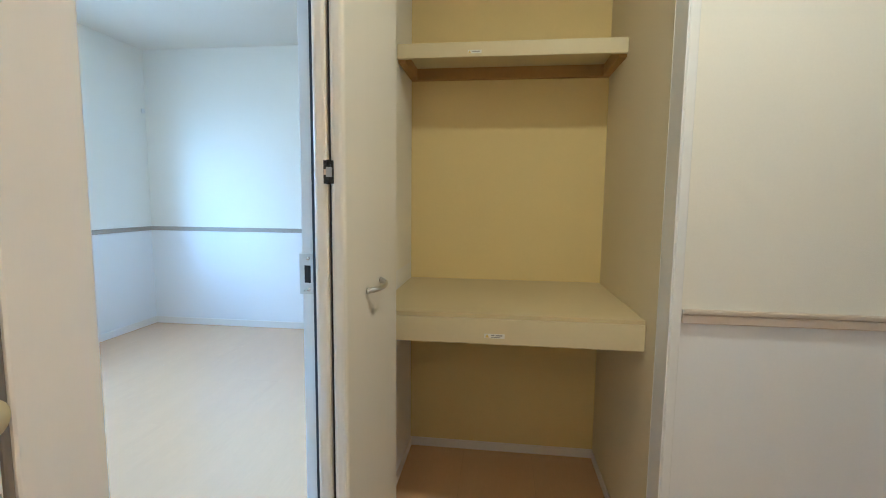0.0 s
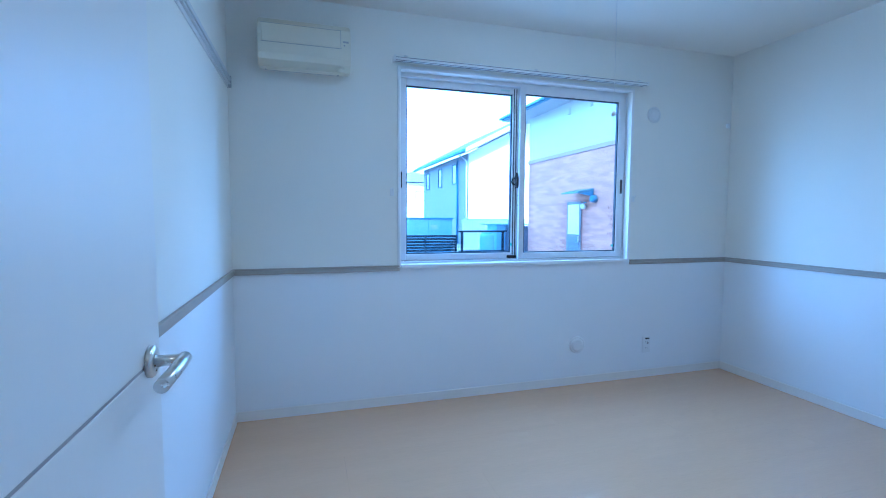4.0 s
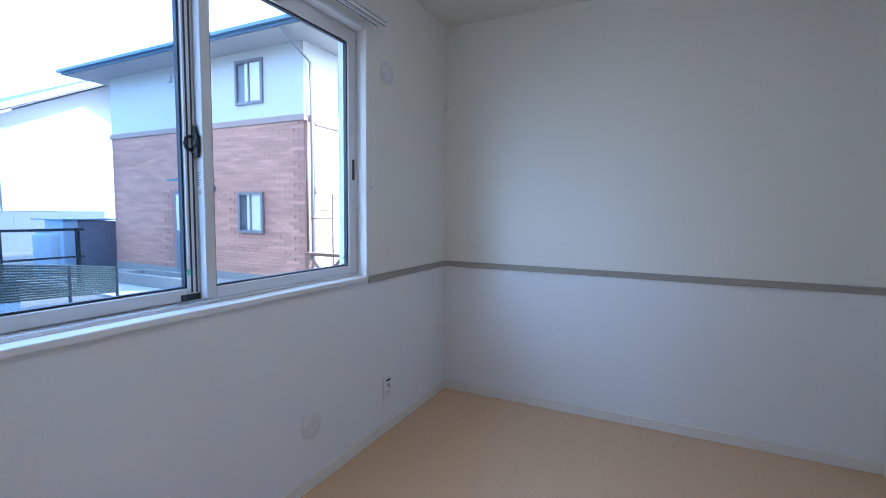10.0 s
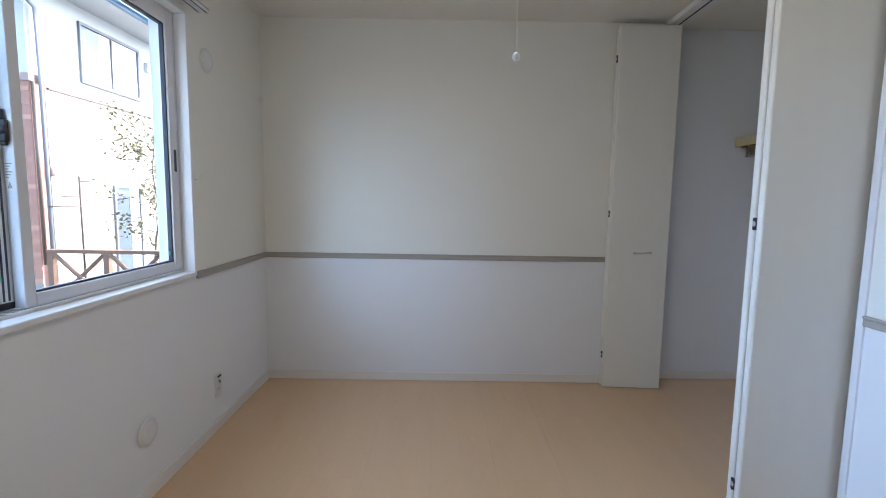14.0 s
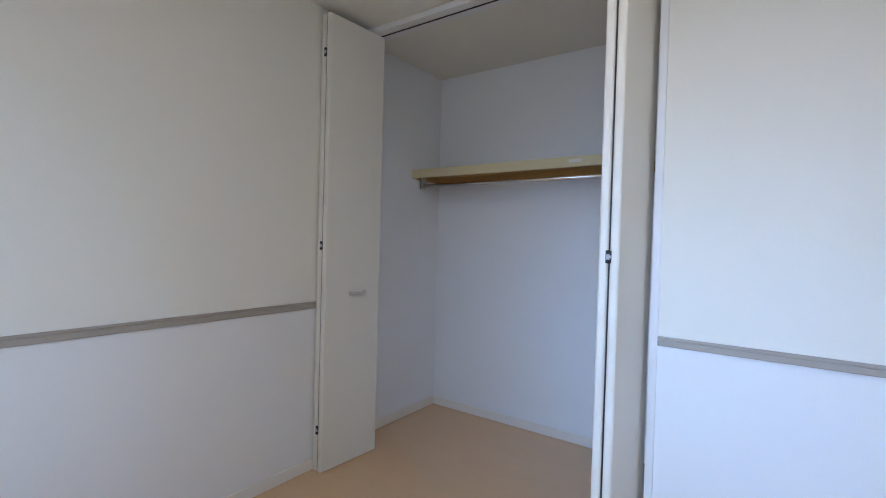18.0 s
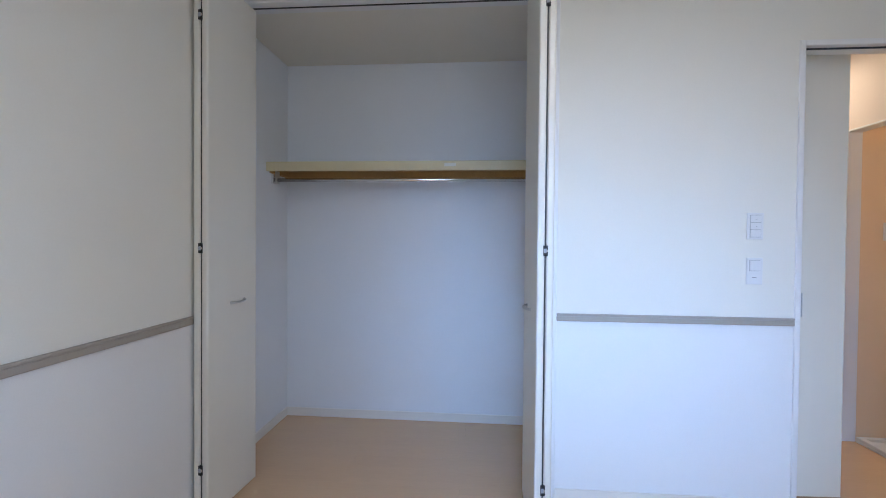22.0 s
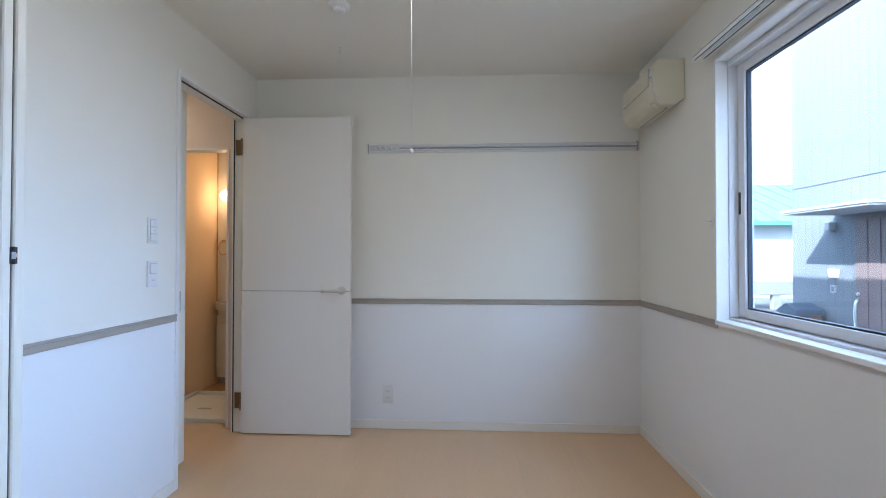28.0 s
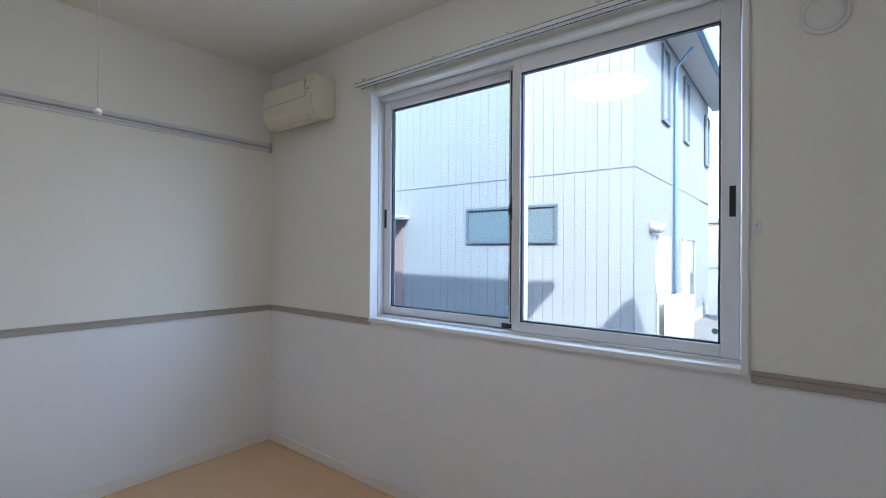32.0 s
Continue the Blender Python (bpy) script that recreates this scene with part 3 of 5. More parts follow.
# curtain rail over the window: two tracks, brackets, end caps
cr = thing("curtain_rail", (0.04, 1.83, 2.13), "white double curtain rail fixed over the window", "curtain rail")
for x, z in ((0.030, 2.108), (0.072, 2.102)):
    tr = part("track", boxes((x, 0.915, z, x + 0.02, 2.685, z + 0.02), bevel=0.002), WHITE_PL, cr)
    part("slot", boxes((x + 0.007, 0.918, z - 0.001, x + 0.013, 2.682, z + 0.0002), (x + 0.0195, 0.918, z + 0.012, x + 0.0203, 2.682, z + 0.0145)), RUBBER, tr, "dark running slot")
    for y in (0.908, 2.682):
        part("end_cap", boxes((x - 0.002, y, z - 0.002, x + 0.022, y + 0.012, z + 0.026), bevel=0.003), WHITE_PL, cr)
for y in (0.98, 1.45, 1.83, 2.2, 2.62):
    part("bracket", boxes((0.001, y - 0.012, 2.112, 0.006, y + 0.012, 2.155), (0.001, y - 0.009, 2.1285, 0.09, y + 0.009, 2.132), bevel=0.001), WHITE_PL, cr)

# ---- room door leaf ----


def lever_handle(parent, x, y, z, side, towards):
    """A round rose and an angled lever on a leaf's face; side +1 or -1 is the face's way along y."""
    h = part("handle", lathe(bmesh.new(), (x, y, z), (0, side, 0), [(0.0, 0), (0.026, 0), (0.026, 0.006), (0.023, 0.009), (0.0, 0.009)], 28), CHROME, parent, "satin metal lever handle")
    bm = bmesh.new()
    tube(bm, [(x, y + side * 0.008, z), (x, y + side * 0.052, z)], 0.0095, 16)
    tube(bm, [(x - towards * 0.008, y + side * 0.05, z), (x + towards * 0.02, y + side * 0.051, z), (x + towards * 0.06, y + side * 0.051, z - 0.001), (x + towards * 0.122, y + side * 0.05, z - 0.002)], 0.0105, 16)
    part("lever", bm, CHROME, h)
    return h


LX0, LX1, LY0, LY1, LT = 1.916, 2.645, 0.122, 0.157, 2.095
door = thing("door_1", (2.66, 0.14, 0.0), "white flush room door, wide open, with a silver inlay line", "door", kind="structure")
LINE = 0.946
part("leaf", boxes((LX0, LY0, 0.008, LX1, LY1, LINE - 0.0025), (LX0, LY0, LINE + 0.0025, LX1, LY1, LT), (LX0, LY0 + 0.002, LINE - 0.0025, LX1, LY1 - 0.002, LINE + 0.0025), bevel=0.0015), LEAF, door)
part("inlay", boxes((LX0 + 0.001, LY0 + 0.0008, LINE - 0.0024, LX1 - 0.001, LY1 - 0.0012, LINE + 0.0024)), INLAY, door, "thin silver inlay line")
lever_handle(door, 1.972, LY1, 0.951, 1, 1)
lever_handle(door, 1.972, LY0, 0.951, -1, 1)
part("latch_plate", boxes((LX0 - 0.0015, 0.129, 0.885, LX0, 0.151, 1.015), (LX0 - 0.009, 0.134, 0.94, LX0, 0.146, 0.96), bevel=0.0008), CHROME, door, "metal latch plate")
for z in (0.211, 1.907):
    bm = boxes((2.6452, 0.124, z - 0.052, 2.649, 0.159, z + 0.052), (2.6492, D_Y0, z - 0.052, 2.708, D_Y0 + 0.003, z + 0.052))
    tube(bm, [(2.650, 0.160, z - 0.052), (2.650, 0.160, z + 0.052)], 0.0055, 10)
    part("hinge", bm, BRASS, door, "bronze butt hinge")

# ---- bifold doors ----


def panel_outline(w, t, r=0.009):
    """A panel's section with rounded edges, from (0, 0) to (w, t)."""
    pts = []
    for cx, cy, a0 in ((w - r, r, -90), (w - r, t - r, 0), (r, t - r, 90), (r, r, 180)):
        for k in range(4):
            a = radians(a0 + 30 * k)
            pts.append((cx + r * math.cos(a), cy + r * math.sin(a)))
    return pts


def bow_handle(x, y, z, way, side):
    """A bowed bar handle: way is its run, side points away from the panel."""
    bm = bmesh.new()
    way, side = Vector(way), Vector(side)
    c = Vector((x, y, z))
    pts = []
    for k in range(13):
        u = k / 12
        pts.append(c + way * (u - 0.5) * 0.105 + side * (0.024 * math.sin(math.pi * min(1, max(0, u))) ** 0.6) + Vector((0, 0, 0.006 * (u - 0.5))))
    tube(bm, pts, 0.0058, 10)
    for p in (pts[0], pts[-1]):
        lathe(bm, p, side, [(0.0, 0), (0.008, 0), (0.007, 0.004), (0.0, 0.004)], 14)
    return bm


def panel(parent, name, p0, p1, t, z0, z1):
    """One upright leaf from p0 to p1 in plan, t thick to its left."""
    p0, p1 = Vector((*p0, 0)), Vector((*p1, 0))
    d = (p1 - p0)
    w = d.length
    d.normalize()
    n = Vector((-d.y, d.x, 0))
    bm = bmesh.new()
    out = [p0 + d * a + n * b for a, b in panel_outline(w, t)]
    prism(bm, [(q.x, q.y) for q in out], 'z', z0, z1)
    return part(name, bm, BIFOLD, parent)


def pair_hinge(parent, apex, across, out, z):
    """A black concealed hinge at the meeting edges."""
    a, o, c = Vector((*across, 0)), Vector((*out, 0)), Vector((*apex, z))
    bm = bmesh.new()

    def slab(w, h, d0, d1, dz=0.0):
        pts = [c + a * s * w + o * d + Vector((0, 0, dz + q * h)) for d in (d0, d1) for s, q in ((-1, -1), (1, -1), (1, 1), (-1, 1))]
        vs = [bm.verts.new(p) for p in pts]
        for q in ((3, 2, 1, 0), (4, 5, 6, 7), (0, 1, 5, 4), (1, 2, 6, 5), (2, 3, 7, 6), (3, 0, 4, 7)):
            bm.faces.new([vs[i] for i in q])
    slab(0.0092, 0.021, -0.006, 0.0012)
    h = part("hinge", bm, BLACK, parent, "black folding hinge with a grey block")
    bm = bmesh.new()
    apex_c = c.copy()
    c = apex_c + a * 0.0016
    slab(0.0054, 0.0088, 0.0008, 0.0030)
    part("block", bm, HINGE_GREY, h, "grey hinge block")
    bm = bmesh.new()
    c = apex_c
    for dz in (-0.0165, -0.0141, -0.0117, 0.0117, 0.0141, 0.0165):
        slab(0.0052, 0.0008, 0.0010, 0.0034, dz)
    part("fins", bm, BLACK, h)
    bm = bmesh.new()
    for dz in (-0.022, 0.010):
        tube(bm, [apex_c + o * 0.001 + Vector((0, 0, dz)), apex_c + o * 0.001 + Vector((0, 0, dz + 0.012))], 0.0034, 10)
    part("barrel", bm, BLACK, h)
    bm = bmesh.new()
    c = apex_c - a * 0.0058
    slab(0.0022, 0.0048, 0.0008, 0.0034)
    part("tab", bm, STICKER_TAN, h, "small tan tab")


STICKER_TAN = mat("tan_tab", (0.62, 0.52, 0.42), 0.6, bump=0.0)
HINGE_GREY = mat("grey_hinge_block", (0.42, 0.44, 0.47), 0.4, bump=0.0)
T = 0.031
bf1 = thing("bifold_door", (2.66, 3.47, 0), "cream bifold closet door folded open against the wall", "folding door", group="bifold doors")
panel(bf1, "panel", (2.302, 3.4865 - T), (2.685, 3.4645 - T), T, 0.005, 2.365)
panel(bf1, "panel", (2.302, 3.4915), (2.70, 3.5), T, 0.005, 2.365)
part("handle", bow_handle(2.52, 3.4735 - T, 0.926, (1, -0.058, 0), (0, -1, 0)), CHROME, bf1, "bowed satin metal handle")
for z in (0.22, 1.179, 2.17):
    pair_hinge(bf1, (2.3015, 3.489), (0, 1), (-1, 0), z)
bf2 = thing("bifold_door", (2.66, 2.05, 0), "cream bifold closet door folded open beside the opening", "folding door", group="bifold doors")
panel(bf2, "panel", (2.287, 2.0395), (2.69, 2.052), T, 0.005, 2.365)
panel(bf2, "panel", (2.287, 2.0345 - T), (2.69, 2.015 - T), T, 0.005, 2.365)
part("handle", bow_handle(2.51, 2.0465 + T, 0.926, (1, 0.03, 0), (0, 1, 0)), CHROME, bf2, "bowed satin metal handle")
for z in (0.22, 1.183, 2.17):
    pair_hinge(bf2, (2.2865, 2.037), (0, 1), (-1, 0), z)
bf3 = thing("bifold_door", (2.80, 0.78, 0), "cream bifold hall closet door folded open beside the room door", "folding door", group="bifold doors")
panel(bf3, "panel", (2.8055 + T - 0.003, 0.559), (2.807 + T, 0.967), T - 0.003, 0.005, 2.35)
panel(bf3, "panel", (2.8015, 0.559), (2.778, 0.967), T - 0.003, 0.005, 2.35)
part("handle", bow_handle(2.8065 + T, 0.74, 0.948, (0, 1, 0), (1, 0, 0)), CHROME, bf3, "bowed satin metal handle")
for z in (0.22, 1.188, 2.15):
    pair_hinge(bf3, (2.8035, 0.5585), (1, 0), (0, -1), z)

# black strips stand in for the shade deep between the folded panels
part("gap_seal", boxes((2.310, 3.4873, 0.02, 2.60, 3.4907, 2.35)), BLACK, bf1, "black strip standing in for shade in the gap between the panels")
part("gap_seal", boxes((2.295, 2.0352, 0.02, 2.60, 2.0388, 2.35)), BLACK, bf2, "black strip standing in for shade in the gap between the panels")
part("gap_seal", boxes((2.8020, 0.567, 0.02, 2.8052, 0.93, 2.34)), BLACK, bf3, "black strip standing in for shade in the gap between the panels")

# ---- room closet: shelf and rod ----
sh = thing("closet_shelf", (3.33, 2.75, 1.66), "ivory closet shelf with a raw wooden underside", "shelf")
part("front_board", boxes((3.19, 1.862, 1.645, 3.21, 3.63, 1.702), bevel=0.002), SHELF, sh)
part("board", boxes((3.21, 1.862, 1.687, 3.508, 3.63, 1.701)), SHELF, sh)
part("underside", boxes((3.21, 1.862, 1.679, 3.508, 3.63, 1.6868)), PLY, sh, "raw brown plywood underside")
part("batten", boxes((3.21, 1.862, 1.65, 3.235, 3.63, 1.679), (3.48, 1.862, 1.64, 3.508, 3.63, 1.679), (3.235, 1.862, 1.64, 3.48, 1.886, 1.679), (3.235, 3.606, 1.64, 3.48, 3.63, 1.679), bevel=0.001), PLY, sh, "raw wooden batten")
part("label", boxes((3.1893, 2.45, 1.668, 3.19, 2.52, 1.686)), STICKER, sh, "small printed sticker")
rod = thing("clothes_rod", (3.28, 2.75, 1.6), "polished metal clothes rod under the shelf", "clothes rod")
part("bar", tube(bmesh.new(), [(3.285, 1.87, 1.60), (3.285, 3.62, 1.60)], 0.0125, 16), ROD, rod)
for y0, y1 in ((1.86, 1.874), (3.618, 3.632)):
    part("socket", boxes((3.262, y0, 1.575, 3.308, y1, 1.655), bevel=0.003), ROD, rod)
for y in (3.60,):
    part("bracket", boxes((3.26, y - 0.004, 1.575, 3.31, y + 0.004, 1.655), bevel=0.002), CHROME, rod)

# ---- hall closet shelves ----
HX = 3.546
s2 = thing("deep_shelf", (3.1, 1.45, 0.7), "deep ivory shelf box at waist height in the hall closet", "shelf")
part("top_board", boxes((EX1 + 0.002, 1.127, 0.782, HX, 1.766, 0.795), bevel=0.001), SHELFTOP, s2, "beige laminate top")
part("front_board", boxes((EX1 + 0.002, 1.123, 0.702, HX, 1.141, 0.7815), bevel=0.002), SHELF, s2)
part("underside", boxes((EX1 + 0.002, 1.141, 0.711, HX, 1.766, 0.717)), SHELF, s2)
stk = part("sticker", boxes((3.075, 1.1224, 0.722, 3.137, 1.123, 0.736)), STICKER, s2, "small warning sticker")
bm = bmesh.new()
prism(bm, [(3.078, 0.724), (3.090, 0.724), (3.084, 0.735)], 'y', 1.1219, 1.1224)
part("sign", bm, STICKER_Y, stk)
part("print", boxes((3.096, 1.1219, 0.729, 3.106, 1.1224, 0.733), (3.110, 1.1219, 0.729, 3.130, 1.1224, 0.733), (3.096, 1.1219, 0.724, 3.124, 1.1224, 0.7265)), PRINT, stk)
HZ, HY = 1.659, 1.475
s3 = thing("upper_shelf", (3.1, 1.55, HZ), "ivory upper shelf with raw wooden battens in the hall closet", "shelf")
part("front_board", boxes((EX1 + 0.002, HY, HZ, HX, HY + 0.018, HZ + 0.053), bevel=0.002), SHELF, s3)
part("board", boxes((EX1 + 0.002, HY + 0.018, HZ + 0.037, HX, 1.766, HZ + 0.051)), SHELF, s3)
part("batten", boxes((EX1 + 0.002, HY + 0.018, HZ - 0.010, EX1 + 0.03, 1.74, HZ + 0.037), (HX - 0.028, HY + 0.018, HZ - 0.010, HX, 1.74, HZ + 0.037), (EX1 + 0.002, 1.74, HZ - 0.010, HX, 1.766, HZ + 0.037), bevel=0.001), PLY, s3, "raw wooden batten")
stk = part("sticker", boxes((2.985, HY - 0.0006, HZ + 0.012, 3.035, HY, HZ + 0.024)), STICKER, s3, "small warning sticker")
bm = bmesh.new()
prism(bm, [(2.987, HZ + 0.013), (2.996, HZ + 0.013), (2.9915, HZ + 0.023)], 'y', HY - 0.0011, HY - 0.0006)
part("sign", bm, STICKER_Y, stk)
part("print", boxes((3.002, HY - 0.0011, HZ + 0.016, 3.029, HY - 0.0006, HZ + 0.02)), PRINT, stk)

# ---- room fittings ----
# ceiling light with a pull cord
CL = (1.34, 1.72)
lamp = thing("ceiling_light", (*CL, CEIL), "round flush ceiling light, lit, with a pull cord", "ceiling light")
part("base", lathe(bmesh.new(), (*CL, CEIL), (0, 0, -1), [(0.0, 0), (0.25, 0), (0.25, 0.022), (0.245, 0.026), (0.0, 0.026)], 48), WHITE_PL, lamp)
part("diffuser", lathe(bmesh.new(), (*CL, CEIL), (0, 0, -1), [(0.243, 0.027), (0.243, 0.04), (0.225, 0.062), (0.17, 0.078), (0.09, 0.086), (0.0, 0.089)], 48), LAMP_GLOW, lamp, "glowing milky diffuser")
cord = thing("pull_cord", (1.352, 1.478, 2.37), "white pull cord with a small round bead", "pull cord")
part("cord", tube(bmesh.new(), [(1.352, 1.478, 1.568), (1.352, 1.478, CEIL - 0.02)], 0.0009, 6), CORD, cord)
part("bead", lathe(bmesh.new(), (1.352, 1.478, 1.553), (0, 0, 1), [(0.0, 0), (0.006, 0.0015), (0.0088, 0.007), (0.0078, 0.013), (0.003, 0.018), (0.0, 0.019)], 16), WHITE_PL, cord)
part("cord_guide", boxes((1.344, 1.470, CEIL - 0.03, 1.360, 1.486, CEIL), bevel=0.002), WHITE_PL, cord)
# smoke alarm
SM = (1.775, 0.935)
al = thing("smoke_alarm", (*SM, CEIL), "round white smoke alarm on the ceiling", "smoke alarm")
part("body", lathe(bmesh.new(), (*SM, CEIL), (0, 0, -1), [(0.0, 0), (0.05, 0), (0.05, 0.018), (0.046, 0.022), (0.032, 0.024)], 36), WHITE_PL, al)
part("chamber", lathe(bmesh.new(), (*SM, CEIL - 0.024), (0, 0, -1), [(0.032, 0), (0.030, 0.012), (0.024, 0.017), (0.0, 0.018)], 30), WHITE_PL, al)
bm = bmesh.new()
for k in range(14):
    a = 2 * math.pi * k / 14
    lathe(bm, (SM[0] + 0.0312 * math.cos(a), SM[1] + 0.0312 * math.sin(a), CEIL - 0.030), (math.cos(a), math.sin(a), 0), [(0.0, 0), (0.003, 0), (0.0, 0.001)], 8)
part("slits", bm, GREY_PL, al, "dark slits")
solid("ceiling_hook", tube(bmesh.new(), [(1.90, 0.475, CEIL), (1.90, 0.475, CEIL - 0.02), (1.906, 0.475, CEIL - 0.03), (1.90, 0.475, CEIL - 0.038), (1.894, 0.475, CEIL - 0.033)], 0.002, 8), STEEL, (1.90, 0.475, CEIL), "small metal hook in the ceiling", "hook")

# picture rail on the south wall, with hook sliders
pr = thing("picture_rail", (0.93, 0.01, 1.912), "grey metal picture rail with white hook sliders", "picture rail")
part("backplate", boxes((0.018, 0.0, 1.884, 1.828, 0.008, 1.944), bevel=0.003), mat("rail_backing", (0.72, 0.71, 0.70), 0.5), pr)
part("rail", boxes((0.022, 0.008, 1.918, 1.825, 0.022, 1.938), (0.022, 0.008, 1.898, 1.825, 0.020, 1.908), bevel=0.003), mat("rail_grey", (0.66, 0.66, 0.66), 0.4), pr)
part("channel", boxes((0.022, 0.008, 1.908, 1.615, 0.0085, 1.918)), GREY_PL, pr, "dark channel")
part("slider_bed", boxes((1.615, 0.008, 1.908, 1.825, 0.019, 1.918)), MATS["rail_grey"], pr)
for k in range(5):
    x = 1.64 + 0.037 * k
    part("slider", lathe(bmesh.new(), (x, 0.02, 1.914), (0, 1, 0), [(0.0, 0), (0.011, 0), (0.010, 0.003), (0.004, 0.005), (0.0, 0.005)], 18), MATS["rail_grey"], pr)
for x in (0.016, 1.825):
    part("end_cap", boxes((x, 0.0, 1.882, x + 0.008, 0.024, 1.946), bevel=0.003), GREY_PL, pr)

# air conditioner
AY0, AY1, AZ0, AZ1, AD = 0.172, 0.652, 1.985, 2.228, 0.168
ac = thing("air_conditioner", (0.1, 0.41, AZ0), "aged ivory wall air conditioner near the corner", "air conditioner")
prof = [(0.001, AZ0 + 0.03), (0.06, AZ0), (0.125, AZ0 - 0.002), (AD - 0.012, AZ0 + 0.03), (AD, AZ0 + 0.06), (AD + 0.004, AZ0 + 0.15), (AD - 0.006, AZ1 - 0.03), (AD - 0.03, AZ1), (0.001, AZ1)]
bm = bmesh.new()
prism(bm, prof, 'y', AY0, AY1)
bmesh.ops.bevel(bm, geom=[e for e in bm.edges if abs(e.verts[0].co.y - e.verts[1].co.y) < 1e-6], offset=0.006, segments=2, affect='EDGES')
body = part("body", bm, AC_PL, ac)
part("front_panel", boxes((AD - 0.002, AY0 + 0.02, AZ0 + 0.115, AD + 0.006, AY1 - 0.055, AZ1 - 0.035), bevel=0.003), AC_PL, ac)
part("seam", boxes((AD - 0.004, AY0 + 0.018, AZ0 + 0.1125, AD + 0.0045, AY1 - 0.05, AZ0 + 0.115), (AD - 0.004, AY1 - 0.055, AZ0 + 0.115, AD + 0.0045, AY1 - 0.0525, AZ1 - 0.035), (AD - 0.004, AY0 + 0.018, AZ1 - 0.035, AD + 0.0035, AY1 - 0.0525, AZ1 - 0.033)), GREY_PL, ac, "thin dark seam round the panel")
part("outlet_flap", boxes((0.08, AY0 + 0.035, AZ0 - 0.006, 0.14, AY1 - 0.07, AZ0 - 0.002), bevel=0.001), AC_PL, ac)
part("slit", boxes((0.065, AY0 + 0.03, AZ0 - 0.004, 0.08, AY1 - 0.06, AZ0 + 0.004)), GREY_PL, ac, "grey air slit")
part("display", boxes((AD + 0.0005, AY1 - 0.042, AZ0 + 0.145, AD + 0.0055, AY1 - 0.012, AZ0 + 0.155), (AD + 0.0005, AY1 - 0.038, AZ0 + 0.128, AD + 0.005, AY1 - 0.03, AZ0 + 0.136)), GREY_PL, ac, "small dark display")
part("sensor", lathe(bmesh.new(), (0.14, AY1 - 0.055, AZ0 + 0.012), (0.3, 0, -1), [(0.0, 0), (0.022, 0), (0.02, 0.012), (0.0, 0.02)], 20), AC_PL, ac)

# round vent covers, small box and hook on the window wall
for y, z, r, lab in ((2.820, 1.927, 0.057, "high"), (2.231, 0.286, 0.06, "low")):
    v = thing("vent_cover", (0.0, y, z), "round white vent cover on the window wall", "vent cover", group="vent covers")
    part("ring", lathe(bmesh.new(), (0.0, y, z), (1, 0, 0), [(0.0, 0), (r, 0), (r, 0.006), (r - 0.006, 0.011), (r - 0.010, 0.011), (r - 0.011, 0.009)], 40), WHITE_PL, v)
    part("disc", lathe(bmesh.new(), (0.0085, y, z), (1, 0, 0), [(r - 0.011, 0), (r - 0.012, 0.004), (r - 0.03, 0.0055), (0.0, 0.006)], 40), WHITE_PL, v)
for nm, y, z in (("cord_hook", 2.662, 1.323), ("cord_hook", 0.909, 1.336)):
    hk = thing(nm, (0.0, y, z), "small white tassel hook beside the window", "hook", group="tassel hooks")
    part("plate", boxes((0.0, y - 0.012, z - 0.022, 0.005, y + 0.012, z + 0.022), bevel=0.002), WHITE_PL, hk)
    part("hook", tube(bmesh.new(), [(0.004, y, z + 0.008), (0.022, y, z + 0.006), (0.03, y, z + 0.016), (0.028, y, z + 0.026)], 0.003, 8), WHITE_PL, hk)
wb = thing("wall_box", (0.0, 3.50, 1.89), "tiny white box high in the corner", "box")
part("body", boxes((0.0, 3.485, 1.872, 0.014, 3.515, 1.908), bevel=0.004), WHITE_PL, wb)
part("lid", boxes((0.014, 3.489, 1.876, 0.017, 3.511, 1.904), bevel=0.002), WHITE_PL, wb)


def outlet(name, c, out, label):
    """A wall socket plate: c is its middle, out the way it faces ('+x' or '+y')."""
    x, y, z = c
    o = thing(name, c, label, "outlet")

    def slab(w0, h0, w1, h1, d0, d1, bev=0.0):
        if out == '+x':
            return boxes((x + d0, y + w0, z + h0, x + d1, y + w1, z + h1), bevel=bev)
        return boxes((x + w0, y + d0, z + h0, x + w1, y + d1, z + h1), bevel=bev)
    part("plate", slab(-0.035, -0.06, 0.035, 0.06, 0.0, 0.007, 0.003), WHITE_PL, o)
    part("insert", slab(-0.0225, -0.05, 0.0225, 0.05, 0.007, 0.0085, 0.001), WHITE_PL, o)
    for h in (0.022, -0.022):
        for w in (-0.007, 0.007):
            part("slot", slab(w - 0.0012, h - 0.005, w + 0.0012, h + 0.005, 0.0084, 0.0088), BLACK, o)
    return o


outlet("wall_outlet", (1.692, 0.0, 0.233), '+y', "white double wall outlet under the rail")
ow = outlet("wall_outlet", (0.0, 2.82, 0.245), '+x', "white wall outlet with an aerial socket and dark earth flap")
part("flap", boxes((0.0084, 2.806, 0.287, 0.0125, 2.842, 0.297), bevel=0.001), BLACK, ow, "dark flap")
part("socket", lathe(bmesh.new(), (0.0085, 2.83, 0.258), (1, 0, 0), [(0.0, 0), (0.008, 0), (0.007, 0.004), (0.0, 0.004)], 16), GREY_PL, ow, "grey aerial socket")

